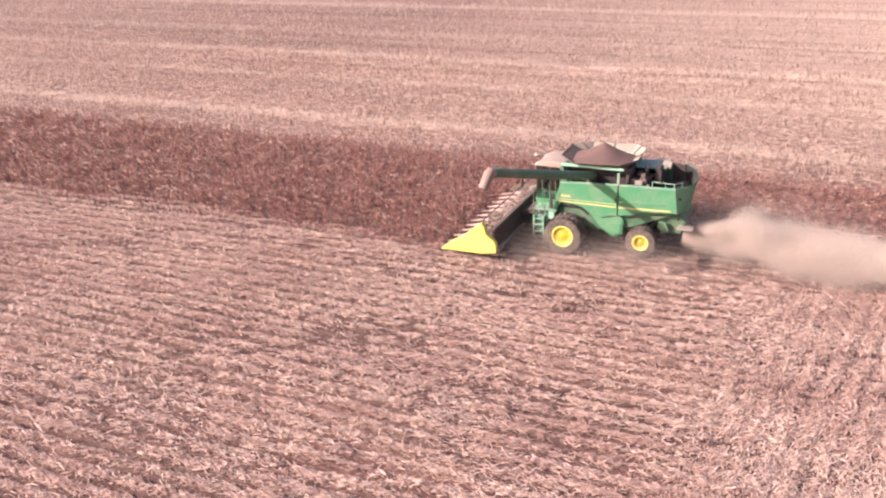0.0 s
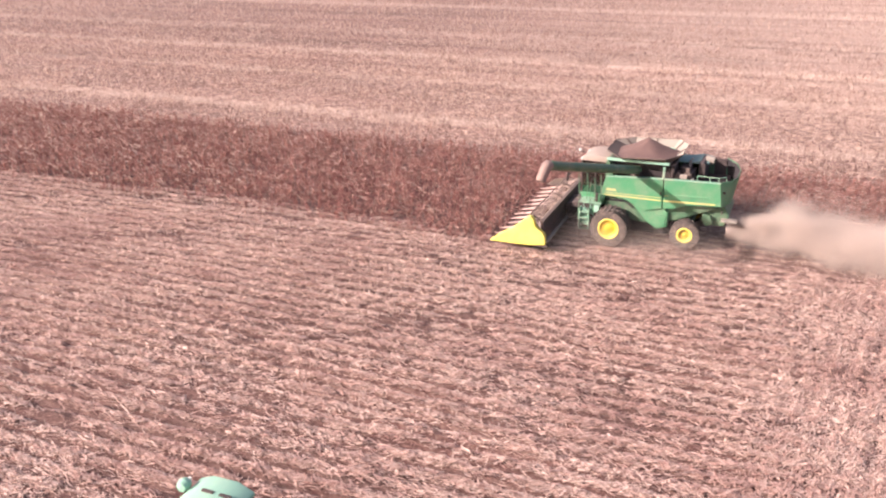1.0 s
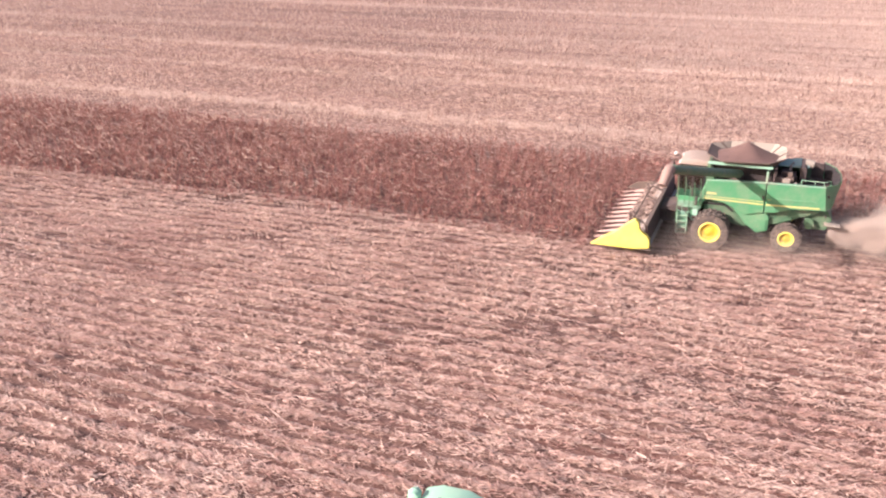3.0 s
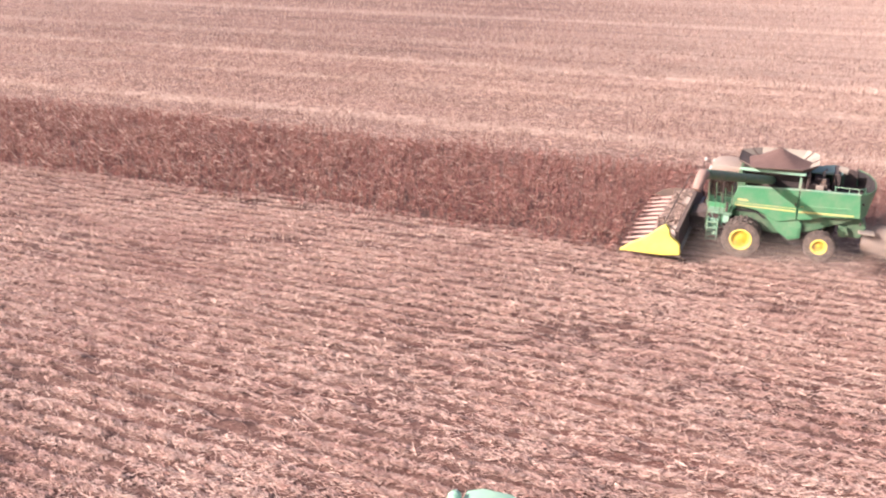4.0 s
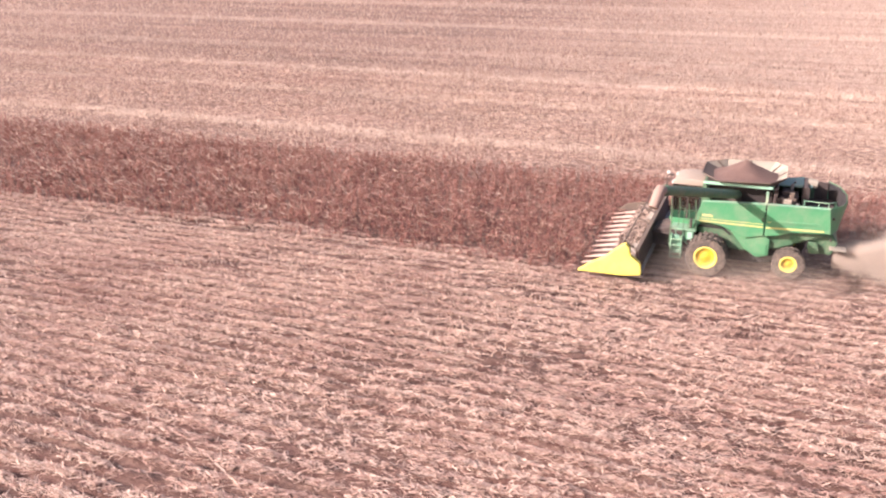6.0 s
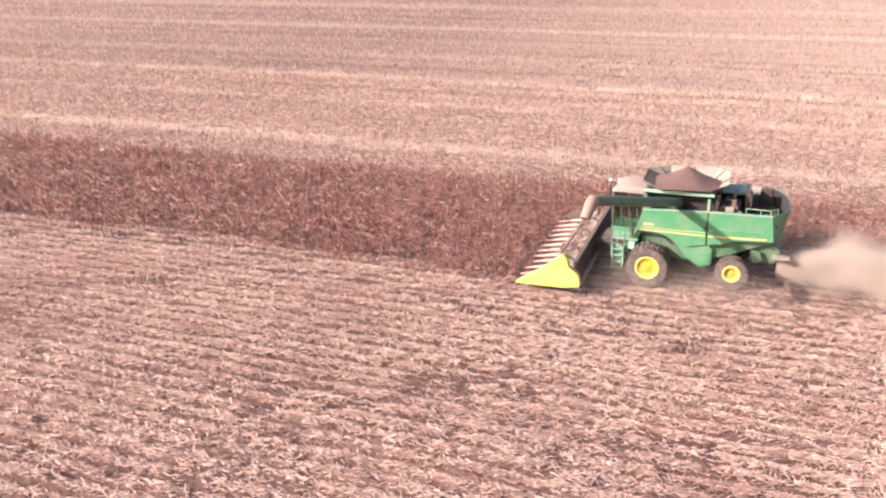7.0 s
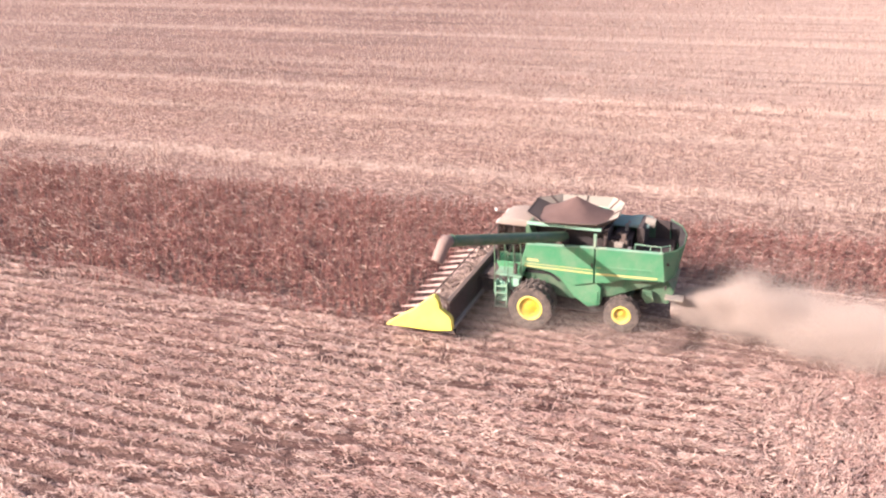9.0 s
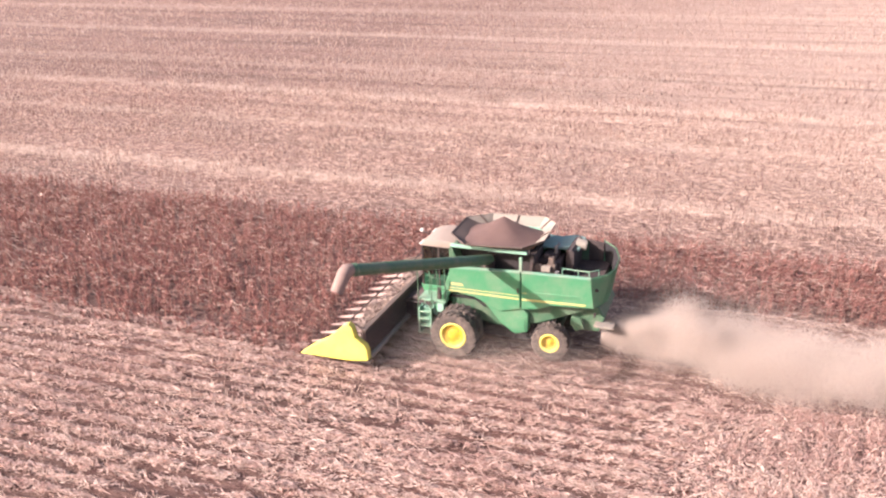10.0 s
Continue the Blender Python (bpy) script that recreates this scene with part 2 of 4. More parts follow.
def box(x0, x1, y0, y1, z0, z1, r=0.0, bm=None):
    b = bm or bmesh.new()
    t = bmesh.new()
    bmesh.ops.create_cube(t, size=1)
    for v in t.verts:
        v.co = ((x0 + x1) / 2 + v.co.x * (x1 - x0), (y0 + y1) / 2 + v.co.y * (y1 - y0), (z0 + z1) / 2 + v.co.z * (z1 - z0))
    if r:
        rounded(t, r)
    return join(b, t)


def join(b, t):
    me = bpy.data.meshes.new("scratch")
    t.to_mesh(me)
    t.free()
    b.from_mesh(me)
    bpy.data.meshes.remove(me)
    return b


def prism(outline, y0, y1, r=0.0, bm=None, lean=0.0):
    """A side outline of (x, z) points given depth from y0 to y1; lean shifts y with height."""
    b = bm or bmesh.new()
    t = bmesh.new()
    vs = [[t.verts.new((x, y + lean * z, z)) for x, z in outline] for y in (y0, y1)]
    n = len(outline)
    t.faces.new(vs[0])
    t.faces.new(vs[1][::-1])
    for i in range(n):
        t.faces.new((vs[0][i], vs[1][i], vs[1][(i + 1) % n], vs[0][(i + 1) % n]))
    bmesh.ops.recalc_face_normals(t, faces=t.faces[:])
    if r:
        rounded(t, r)
    return join(b, t)


def tube(points, radius, sides=8, bm=None, radii=None):
    b = bm or bmesh.new()
    pts = [Vector(p) for p in points]
    rings = []
    side = None
    for i, p in enumerate(pts):
        way = (pts[min(i + 1, len(pts) - 1)] - pts[max(i - 1, 0)]).normalized()
        ref = Vector((0, 0, 1)) if abs(way.z) < 0.95 else Vector((1, 0, 0))
        side = way.cross(ref).normalized()
        up = side.cross(way)
        r = radii[i] if radii else radius
        rings.append([b.verts.new(p + r * (math.cos(a) * side + math.sin(a) * up)) for a in (2 * math.pi * k / sides for k in range(sides))])
    for r0, r1 in zip(rings, rings[1:]):
        for k in range(sides):
            b.faces.new((r0[k], r0[(k + 1) % sides], r1[(k + 1) % sides], r1[k]))
    b.faces.new(rings[0][::-1])
    b.faces.new(rings[-1])
    return b


def lathe_y(profile, x, y, z, sides=40, bm=None, caps=True):
    """Turns a profile of (radius, offset along y) round an axle along y."""
    b = bm or bmesh.new()
    rings = []
    for r, o in profile:
        rings.append([b.verts.new((x + r * math.cos(a), y + o, z + r * math.sin(a))) for a in (2 * math.pi * k / sides for k in range(sides))])
    for r0, r1 in zip(rings, rings[1:]):
        for k in range(sides):
            b.faces.new((r0[k], r1[k], r1[(k + 1) % sides], r0[(k + 1) % sides]))
    if caps and profile[0][0] > 0.001:
        b.faces.new(rings[0])
    if caps and profile[-1][0] > 0.001:
        b.faces.new(rings[-1][::-1])
    return b


def arrays_mesh(name, verts, quads, material, label, category):
    """One object of kind stuff from arrays of corners and four-sided (or three-sided) faces."""
    me = bpy.data.meshes.new(name)
    k = quads.shape[1]
    me.vertices.add(len(verts))
    me.vertices.foreach_set("co", np.ascontiguousarray(verts, dtype=np.float32).ravel())
    me.loops.add(quads.size)
    me.loops.foreach_set("vertex_index", np.ascontiguousarray(quads, dtype=np.int32).ravel())
    me.polygons.add(len(quads))
    me.polygons.foreach_set("loop_start", np.arange(0, quads.size, k, dtype=np.int32))
    me.update(calc_edges=True)
    me.materials.append(material)
    return tagged(new(name, me), label, category, kind="stuff")


# ---- ground ----
RNG = np.random.default_rng(7)
ROW = 0.762


GRID = np.random.default_rng(21).random((256, 256))


def clumps(x, y, sx, sy, k=0):
    """Irregular soft blotches from 0 to 1, about sx by sy metres each."""
    u, v = x / sx + 17.3 * k, y / sy + 9.1 * k
    i, j = np.floor(u).astype(int), np.floor(v).astype(int)
    a, b = u - i, v - j
    a, b = a * a * (3 - 2 * a), b * b * (3 - 2 * b)
    g = [GRID[(i + p) % 256, (j + q) % 256] for p in (0, 1) for q in (0, 1)]
    return (g[0] * (1 - b) + g[1] * b) * (1 - a) + (g[2] * (1 - b) + g[3] * b) * a


def headland(x, y):
    """Where the cross rows of the headland begin; none beyond the standing crop."""
    return HEADLAND_X + 0.15 * (y + 22) + np.where(y > 4, 60.0, 0.0)


def row_wave(x, y):
    """1 on the crowns of the old rows, -1 in the furrows; the rows wander a little."""
    wander = 0.9 * np.sin(x * 0.35 + 1.7 * np.sin(y * 0.6)) + 0.6 * np.sin(x * 1.3 + y * 2.0) + 0.5 * np.sin(x * 2.9 + 1.4 * np.sin(y * 1.7))
    return np.cos(2 * np.pi * y / ROW + 0.42 * wander)


def row_strength(x, y):
    """How clearly the rows still show: trampled and littered over in patches."""
    a = np.sin(x * 0.23 + 1.9 * np.sin(y * 0.31 + 0.5)) * np.sin(y * 0.47 + 1.3 * np.sin(x * 0.19))
    return np.clip(0.80 + 0.45 * a, 0.3, 1.1) * (1.12 - 0.37 * np.clip((y + 19) / 6, 0, 1) * (y < 5))


def cross_wave(x, y):
    wander = 0.9 * np.sin(y * 0.4 + 1.7 * np.sin(x * 0.6)) + 0.5 * np.sin(y * 1.2 + x * 2.1)
    return np.cos(2 * np.pi * (x - 0.15 * y) / ROW + 0.4 * wander)


def bumps(x, y):
    """Row ridges along the travel, across it on the headland, and soft unevenness."""
    edge = headland(x, y) + 1.2 * np.sin(y * 0.21) + 0.7 * np.sin(y * 0.9)
    t = np.clip((x - edge) / 4.0 + 0.5, 0, 1)
    near = np.clip((70 - y) / 30, 0, 1)
    broken = 0.75 + 0.25 * np.sin(x * 0.8 + 2.2 * np.sin(y * 1.3)) * np.sin(y * 0.7 + x * 0.3)
    h = (0.108 * (1 - t) * row_wave(x, y) * row_strength(x, y) + 0.035 * t * cross_wave(x, y)) * near * broken
    h += 0.03 * np.sin(x * 1.7 + 1.3 * np.sin(y * 0.9)) * np.sin(y * 2.3 + np.sin(x * 0.7)) * near
    h += 0.05 * np.sin(x * 0.13 + 0.4) * np.sin(y * 0.17)
    flat = np.exp(-(((x - 1.5) / 9) ** 4) - ((y / 6.5) ** 4))
    return h * (1 - 0.8 * flat) - 0.03 * flat


def ground():
    xs = np.concatenate([-np.geomspace(3000, 60, 16), np.arange(-59, -16, 1.0), np.arange(-16, 22, 0.3), np.geomspace(22, 3000, 18)])
    ys = np.concatenate([-np.geomspace(600, 34, 10), np.arange(-33.5, 12, 0.1524), np.arange(12, 45, 0.254), np.geomspace(45, 4000, 40)])
    gx, gy = np.meshgrid(xs, ys, indexing="xy")
    gz = bumps(gx, gy)
    far = np.maximum(np.abs(gx) - 120, 0) + np.maximum(gy - 160, 0) + np.maximum(-gy - 60, 0)
    gz = np.where(far > 0, 0, gz)
    verts = np.stack([gx, gy, gz], -1).reshape(-1, 3)
    nx, ny = len(xs), len(ys)
    i = (np.arange(ny - 1)[:, None] * nx + np.arange(nx - 1)[None]).reshape(-1)
    ob = arrays_mesh("ground", verts, np.stack([i, i + 1, i + nx + 1, i + nx], -1), FIELD,
                     "harvested field of brown soil under pale straw litter", "ground")
    ob["kind"] = "structure"
    return ob


ground()


def blades(at, way, lift, length, width, droop, bent=True):
    """Flat bent straws: corners and faces for arrays of centres, headings and sizes."""
    n = len(at)
    d = np.stack([np.cos(way) * np.cos(lift), np.sin(way) * np.cos(lift), np.sin(lift)], -1)
    s = np.stack([-np.sin(way), np.cos(way), np.zeros(n)], -1)
    s = s + RNG.normal(0, 0.35, (n, 3))
    s /= np.linalg.norm(s, axis=1, keepdims=True)
    v = np.empty((n, 6, 3))
    for k, (u, w) in enumerate(((-0.5, 0.7), (0.05, 1.0), (0.5, 0.35))):
        c = at + d * (length * u)[:, None]
        c[:, 2] += droop * (1 - abs(2 * u))
        v[:, 2 * k] = c - s * (width * w / 2)[:, None]
        v[:, 2 * k + 1] = c + s * (width * w / 2)[:, None]
    if not bent:
        return v[:, (0, 1, 5, 4)].reshape(-1, 3), (np.arange(n) * 4)[:, None] + np.arange(4)
    o = (np.arange(n) * 6)[:, None]
    q = np.concatenate([o + [0, 1, 3, 2], o + [2, 3, 5, 4]], 0)
    return v.reshape(-1, 3), q


def crop_edge(x):
    """The ragged near edge of the uncut crop."""
    return -3.55 + 0.5 * np.sin(x * 0.33) * np.sin(x * 0.11 + 1) + 0.9 * (clumps(x, 0 * x, 1.7, 1, 8) - 0.5)


def in_standing_crop(x, y):
    return (y > -4.45) & (y < 11.3) & ((x < -4.6) | (y > 4.9))


def litter(name, x0, x1, y0, y1, count, size, label, rise=0.05, bent=True, stuff=STRAW, broad=1.0):
    x, y = RNG.uniform(x0, x1, count), RNG.uniform(y0, y1, count)
    inside = (x > -26 - 1.13 * (y + 30)) | (y < -32.4)
    x, y = x[inside], y[inside]
    count = len(x)
    # litter gathers between the rows
    head = x > headland(x, y) + RNG.normal(0, 1.3, count)
    keep = RNG.random(count) < np.clip((0.52 if broad == 1.0 else 0.56) + np.where(head, 0.36 + 0.26 * cross_wave(x, y), 0.85 * row_wave(x, y) * row_strength(x, y)), 0.01, 1)
    wide = np.sin(x * 0.16 + 1.4 * np.sin(y * 0.35)) * np.sin(y * 0.55 + 1.2 * np.sin(x * 0.12))
    k = 1.0 + 0.8 * np.clip((-8 - x) / 25, 0, 1) * np.clip((y + 20) / 8, 0, 1) if y0 < 0 else 1.9
    blot = 0.5 * clumps(x, y, 0.55 * k, 0.24 * k, 1) + 0.27 * clumps(x, y, 1.1 * k, 0.55 * k, 2) + 0.23 * clumps(x, y, 5, 2.2, 3)
    # thinned at the near left so that side darkens like a light falloff
    thin = 0.20 * np.clip((-15 - y) / 6, 0, 1) * np.clip((3 - x) / 6, 0, 1)
    keep &= RNG.random(count) < np.clip(0.92 + 0.14 * wide + (2.8 + 1.6 * np.clip((y + 16) / 8, 0, 1)) * (blot - 0.5) + 0.25 * head - thin, 0.04, 1)
    if y0 < -30:
        keep &= (y > y0 + 4 * RNG.random(count) ** 2) & (x < x1 - 3 * RNG.random(count) ** 2)
    keep &= ~in_standing_crop(x, y) | (y < crop_edge(x) + 0.5)
    x, y, head, blot = x[keep], y[keep], head[keep], blot[keep]
    n = len(x)
    way = np.where(head, 1.3, 0.0) + RNG.normal(0, 1, n) * np.where(head, 0.9, 0.62 if broad == 1.0 else 0.45)
    length = size * np.minimum(RNG.lognormal(0, 0.36, n), 2.2)
    width = broad * RNG.uniform(0.018, 0.046, n) * (0.8 if size > 0.44 and y0 < 0 else max(1.0, size * 2.2))
    z = bumps(x, y) + RNG.uniform(0.005, rise, n) * (0.5 + 1.6 * np.clip(blot - 0.25, 0, 1))
    lift = RNG.normal(0, 0.26, n)
    v, q = blades(np.stack([x, y, z], -1), way, lift, length, width, RNG.normal(0, 0.1, n) * length, bent)
    return arrays_mesh(name, v, q, stuff, label, "straw")


litter("straw_litter", -50, 19, -32.5, -2.6, 930000, 0.20, "pale chopped straw and husks strewn over the cut rows", 0.13, False, CHAFF, 1.6)
litter("straw_litter", -50, 19, -32.5, -2.6, 175000, 0.26, "pale curled leaves lying loose on the cut rows", 0.12)
litter("straw_litter", -50, 19, -32.5, -4.0, 46000, 0.46, "long broken stalks lying on the cut rows", 0.14)
litter("straw_litter", -30, 36, -66, -29.5, 40000, 0.40, "pale chopped straw on the open side of the field", 0.08, False, CHAFF, 1.6)
litter("straw_litter", -5, 24, -4.4, 5.2, 70000, 0.20, "freshly chopped straw behind the harvester", 0.05, False)
litter("straw_litter", -85, 30, 11.0, 56, 230000, 0.28, "pale straw litter on the field beyond the standing crop", 0.10, False)
litter("straw_litter", -150, 45, 54, 150, 90000, 0.45, "pale straw litter on the distant field", 0.12, False)


def stalks(x, y, z, height, radius, lean_x, lean_y):
    """Three-sided stems as corners and faces."""
    n = len(x)
    base = np.stack([x, y, z], -1)
    top = base + np.stack([lean_x * height, lean_y * height, height], -1)
    v = np.empty((n, 6, 3))
    for k in range(3):
        a = 2.1 * k
        off = np.stack([np.cos(a) * radius, np.sin(a) * radius, np.zeros(n)], -1)
        v[:, k] = base + off
        v[:, 3 + k] = top + off * 0.6
    o = (np.arange(n) * 6)[:, None]
    q = np.concatenate([o + [0, 1, 4, 3], o + [1, 2, 5, 4], o + [2, 0, 3, 5]], 0)
    return v.reshape(-1, 3), q


def stubble(name, x0, x1, y0, y1, step, tall, thick, label, stuff=STRAW):
    rows = np.arange(math.ceil(y0 / ROW), math.floor(y1 / ROW) + 1) * ROW
    x, y = np.meshgrid(np.arange(x0, x1, step), rows)
    x = (x + RNG.normal(0, step * 0.4, x.shape)).ravel()
    y = (y + RNG.normal(0, 0.07, y.shape)).ravel()
    head = x > headland(x, y)
    # on the headland the rows run across
    xr = np.round((x - 0.15 * y) / ROW) * ROW + 0.15 * y + RNG.normal(0, 0.05, len(x))
    yr = y + RNG.uniform(-ROW / 2, ROW / 2, len(x))
    x, y = np.where(head, xr, x), np.where(head, yr, y)
    patch = np.sin(x * 0.31 + 2.1 * np.sin(y * 0.23)) * np.sin(y * 0.42 + 1.6 * np.sin(x * 0.17)) + 0.6 * np.sin(x * 1.3 + 2 * np.sin(y * 1.1))
    pass_line = np.where((y > 9) & (np.abs((y % 9.14) - 4.6) < 0.8), -0.45, 0.0)
    keep = (RNG.random(len(x)) < 0.58 + 0.25 * patch + pass_line + 1.8 * (clumps(x, y, 1.6, 0.9, 11) - 0.5)) & ~in_standing_crop(x, y) & (x > -30 - 1.13 * (y + 30))
    x, y = x[keep], y[keep]
    n = len(x)
    h = tall * RNG.uniform(0.35, 1.2, n)
    v, q = stalks(x, y, bumps(x, y) - 0.02, h, thick * RNG.uniform(0.7, 1.3, n), RNG.normal(0, 0.3, n), RNG.normal(0, 0.25, n))
    return arrays_mesh(name, v, q, stuff, label, "stubble")


stubble("stubble", -48, 21, -33, -4.3, 0.22, 0.22, 0.017, "short cut stalks standing in rows on the near field")
stubble("stubble", -95, 30, 11.0, 40, 0.13, 0.36, 0.020, "pale cut stalks standing in rows beyond the crop")
# browner stalks that also colour in the shadow flecks between clumps
stubble("stubble", -110, 34, 11.5, 66, 0.55, 0.32, 0.026, "darker brown stalks in clumps beyond the crop, partly standing for clump shadows", CUT_CROP)
stubble("stubble", -48, 12, -13.5, -4.4, 0.14, 0.30, 0.020, "fresh cut stalks standing in rows along the crop edge")
stubble("stubble", -130, 40, 40, 75, 0.26, 0.46, 0.028, "pale cut stalks standing in rows on the distant field")
stubble("stubble", -160, 50, 75, 165, 0.7, 0.55, 0.045, "pale cut stalks standing in rows far across the field")


def standing_crop():
    """Rows of dry plants with ragged crowns, and husks and leaf tips coloured like sunlit tops."""
    rows = np.arange(-4.2, 11.2, ROW)
    x, y = np.meshgrid(np.arange(-66, 19, 0.125), rows)
    x = (x + RNG.normal(0, 0.06, x.shape)).ravel()
    y = (y + RNG.normal(0, 0.05, y.shape)).ravel()
    first = np.clip((crop_edge(x) + 0.6 - y) / 1.5, 0, 1)
    thin = np.sin(x * 0.9 + 1.6 * np.sin(y * 0.8)) * np.sin(y * 0.7 + 1.1 * np.sin(x * 0.4))
    keep = in_standing_crop(x, y) & (RNG.random(len(x)) < 0.78 - 0.62 * first + 0.10 * thin + 0.7 * (clumps(x, y, 0.9, 0.6, 4) - 0.5))
    # the header has already taken the plants between its points
    keep &= ~((x > -5.5 + 0.25 * np.sin(y * 4.1)) & (y < 4.9))
    x, y, first = x[keep], y[keep], first[keep]
    n = len(x)
    z = bumps(x, y) - 0.02
    h = np.clip(RNG.normal(0.90, 0.13, n) + 0.07 * np.sin(x * 0.5 + 2 * np.sin(y * 0.4)) + 0.35 * (clumps(x, y, 0.7, 0.5, 5) - 0.5) - 0.34 * first, 0.3, 1.3)
    lx, ly = RNG.normal(0.05, 0.12, n), RNG.normal(0, 0.12, n)
    vs, qs, o = [], [], 0
    v, q = stalks(x, y, z, h, RNG.uniform(0.010, 0.018, n), lx, ly)
    vs.append(v)
    qs.append(q)
    o += len(v)
    for k in range(13):
        u = RNG.uniform(0.15, 1.0, n)
        way = np.pi * RNG.integers(0, 2, n) + RNG.normal(0, 0.5, n)
        ln = RNG.uniform(0.12, 0.28, n)
        at = np.stack([x + lx * h * u + np.cos(way) * ln * 0.4, y + ly * h * u + np.sin(way) * ln * 0.2, z + h * u], -1)
        v, q = blades(at, way, RNG.uniform(-1.2, 1.0, n), ln, RNG.uniform(0.030, 0.062, n) * (1.5 if k % 3 == 0 else 1.0), 0.05 * np.ones(n), False)
        vs.append(v)
        qs.append(q + o)
        o += len(v)
    arrays_mesh("standing_crop", np.concatenate(vs), np.concatenate(qs), CROP,
                "dense dark brown dry crop standing uncut in rows", "crop")
    vs, qs, o = [], [], 0
    for k in range(3):
        some = RNG.random(n) < np.clip(0.46 + 1.7 * (clumps(x, y, 1.5, 0.45, 6 + k) - 0.5), 0, 1)
        m = int(some.sum())
        u = RNG.uniform(0.66, 1.0, m)
        way = RNG.normal(0, 0.2, m)
        at = np.stack([x[some] + RNG.normal(0, 0.09, m), y[some] + RNG.normal(0, 0.035, m), z[some] + h[some] * u], -1)
        v, q = blades(at, way, RNG.normal(-0.1, 0.4, m), RNG.uniform(0.14, 0.42, m) * (1 + 0.7 * np.clip((-10 - x[some]) / 30, 0, 1)), RNG.uniform(0.030, 0.060, m) * (1 + 0.5 * np.clip((-10 - x[some]) / 30, 0, 1)), 0.03 * np.ones(m), False)
        vs.append(v)
        qs.append(q + o)
        o += len(v)
    return arrays_mesh("crop_husks", np.concatenate(vs), np.concatenate(qs), HUSK,
                       "dry husks and leaf tips on the standing crop, sunlit tone painted in", "crop")


standing_crop()


# ---- combine harvester (travels towards -x) ----
def wheel(owner, x, y, r, width, rim_r, side, lugs):
    """A lugged tyre with its rim; side is -1 or +1 for the outer face."""
    h = width / 2
    prof = [(rim_r, -h * 0.75), (rim_r + 0.05, -h * 0.95), (r * 0.86, -h), (r * 0.955, -h * 0.86), (r * 0.965, 0),
            (r * 0.955, h * 0.86), (r * 0.86, h), (rim_r + 0.05, h * 0.95), (rim_r, h * 0.75), (rim_r, -h * 0.75)]
    bm = lathe_y(prof, x, y, r, 44, caps=False)
    for k in range(lugs):
        for s in (-1, 1):
            a = 2 * math.pi * (k + (0.5 if s > 0 else 0)) / lugs
            t = bmesh.new()
            bmesh.ops.create_cube(t, size=1)
            m = (Matrix.Translation((x, y, r)) @ Matrix.Rotation(a, 4, "Y") @ Matrix.Translation((0, s * h * 0.5, r * 0.965))
                 @ Matrix.Rotation(s * 0.55, 4, "Z") @ Matrix.Diagonal((0.055, h * 1.08, r * 0.075, 1)))
            t.transform(m)
            join(bm, t)
            t = bmesh.new()
            bmesh.ops.create_cube(t, size=1)
            m = (Matrix.Translation((x, y, r)) @ Matrix.Rotation(a - 0.1 , 4, "Y") @ Matrix.Translation((0, s * h * 0.97, r * 0.90))
                 @ Matrix.Diagonal((0.05, 0.05, r * 0.13, 1)))
            t.transform(m)
            join(bm, t)
    tyre = part("wheel", bm, RUBBER, owner, "dusty black lugged tyre")
    smooth(tyre, 35)
    o = side * h
    prof = [(rim_r + 0.03, o * 0.93), (rim_r - 0.02, o * 0.97), (rim_r - 0.05, o * 0.74), (rim_r - 0.09, o * 0.68), (rim_r * 0.70, o * 0.52), (rim_r * 0.42, o * 0.48),
            (rim_r * 0.36, o * 0.54), (rim_r * 0.32, o * 0.58), (0.06, o * 0.60), (0.0005, o * 0.60)]
    rim = smooth(part("rim", lathe_y(prof, x, y, r, 36, caps=False), YELLOW, tyre, "yellow painted rim"), 35)
    # lighter ring paints in the contrast of lit flange and shaded dish
    part("rim_flange", lathe_y([(rim_r + 0.035, o * 0.93), (rim_r + 0.02, o * 1.0), (rim_r - 0.03, o * 1.0), (rim_r - 0.055, o * 0.90), (rim_r - 0.075, o * 0.73)], x, y, r, 36, caps=False), SHIELD, rim, "rim flange in a lighter yellow, as if catching light")
    for k in range(8):
        a = 2 * math.pi * k / 8
        part("wheel_bolt", lathe_y([(0.020, o * 0.46), (0.020, o * 0.58), (0.0005, o * 0.58)], x + rim_r * 0.53 * math.cos(a), y, r + rim_r * 0.53 * math.sin(a), 6), LINER, rim)
    part("hub_cap", lathe_y([(rim_r * 0.20, o * 0.54), (rim_r * 0.18, o * 0.66), (0.0005, o * 0.68)], x, y, r, 18), YELLOW, tyre, "dusty yellow hub cap")
    return tyre


HARVESTER = thing("combine_harvester", (1.5, 0, 0), "green combine harvester with yellow wheels and unfolded unloading tube", "combine harvester")


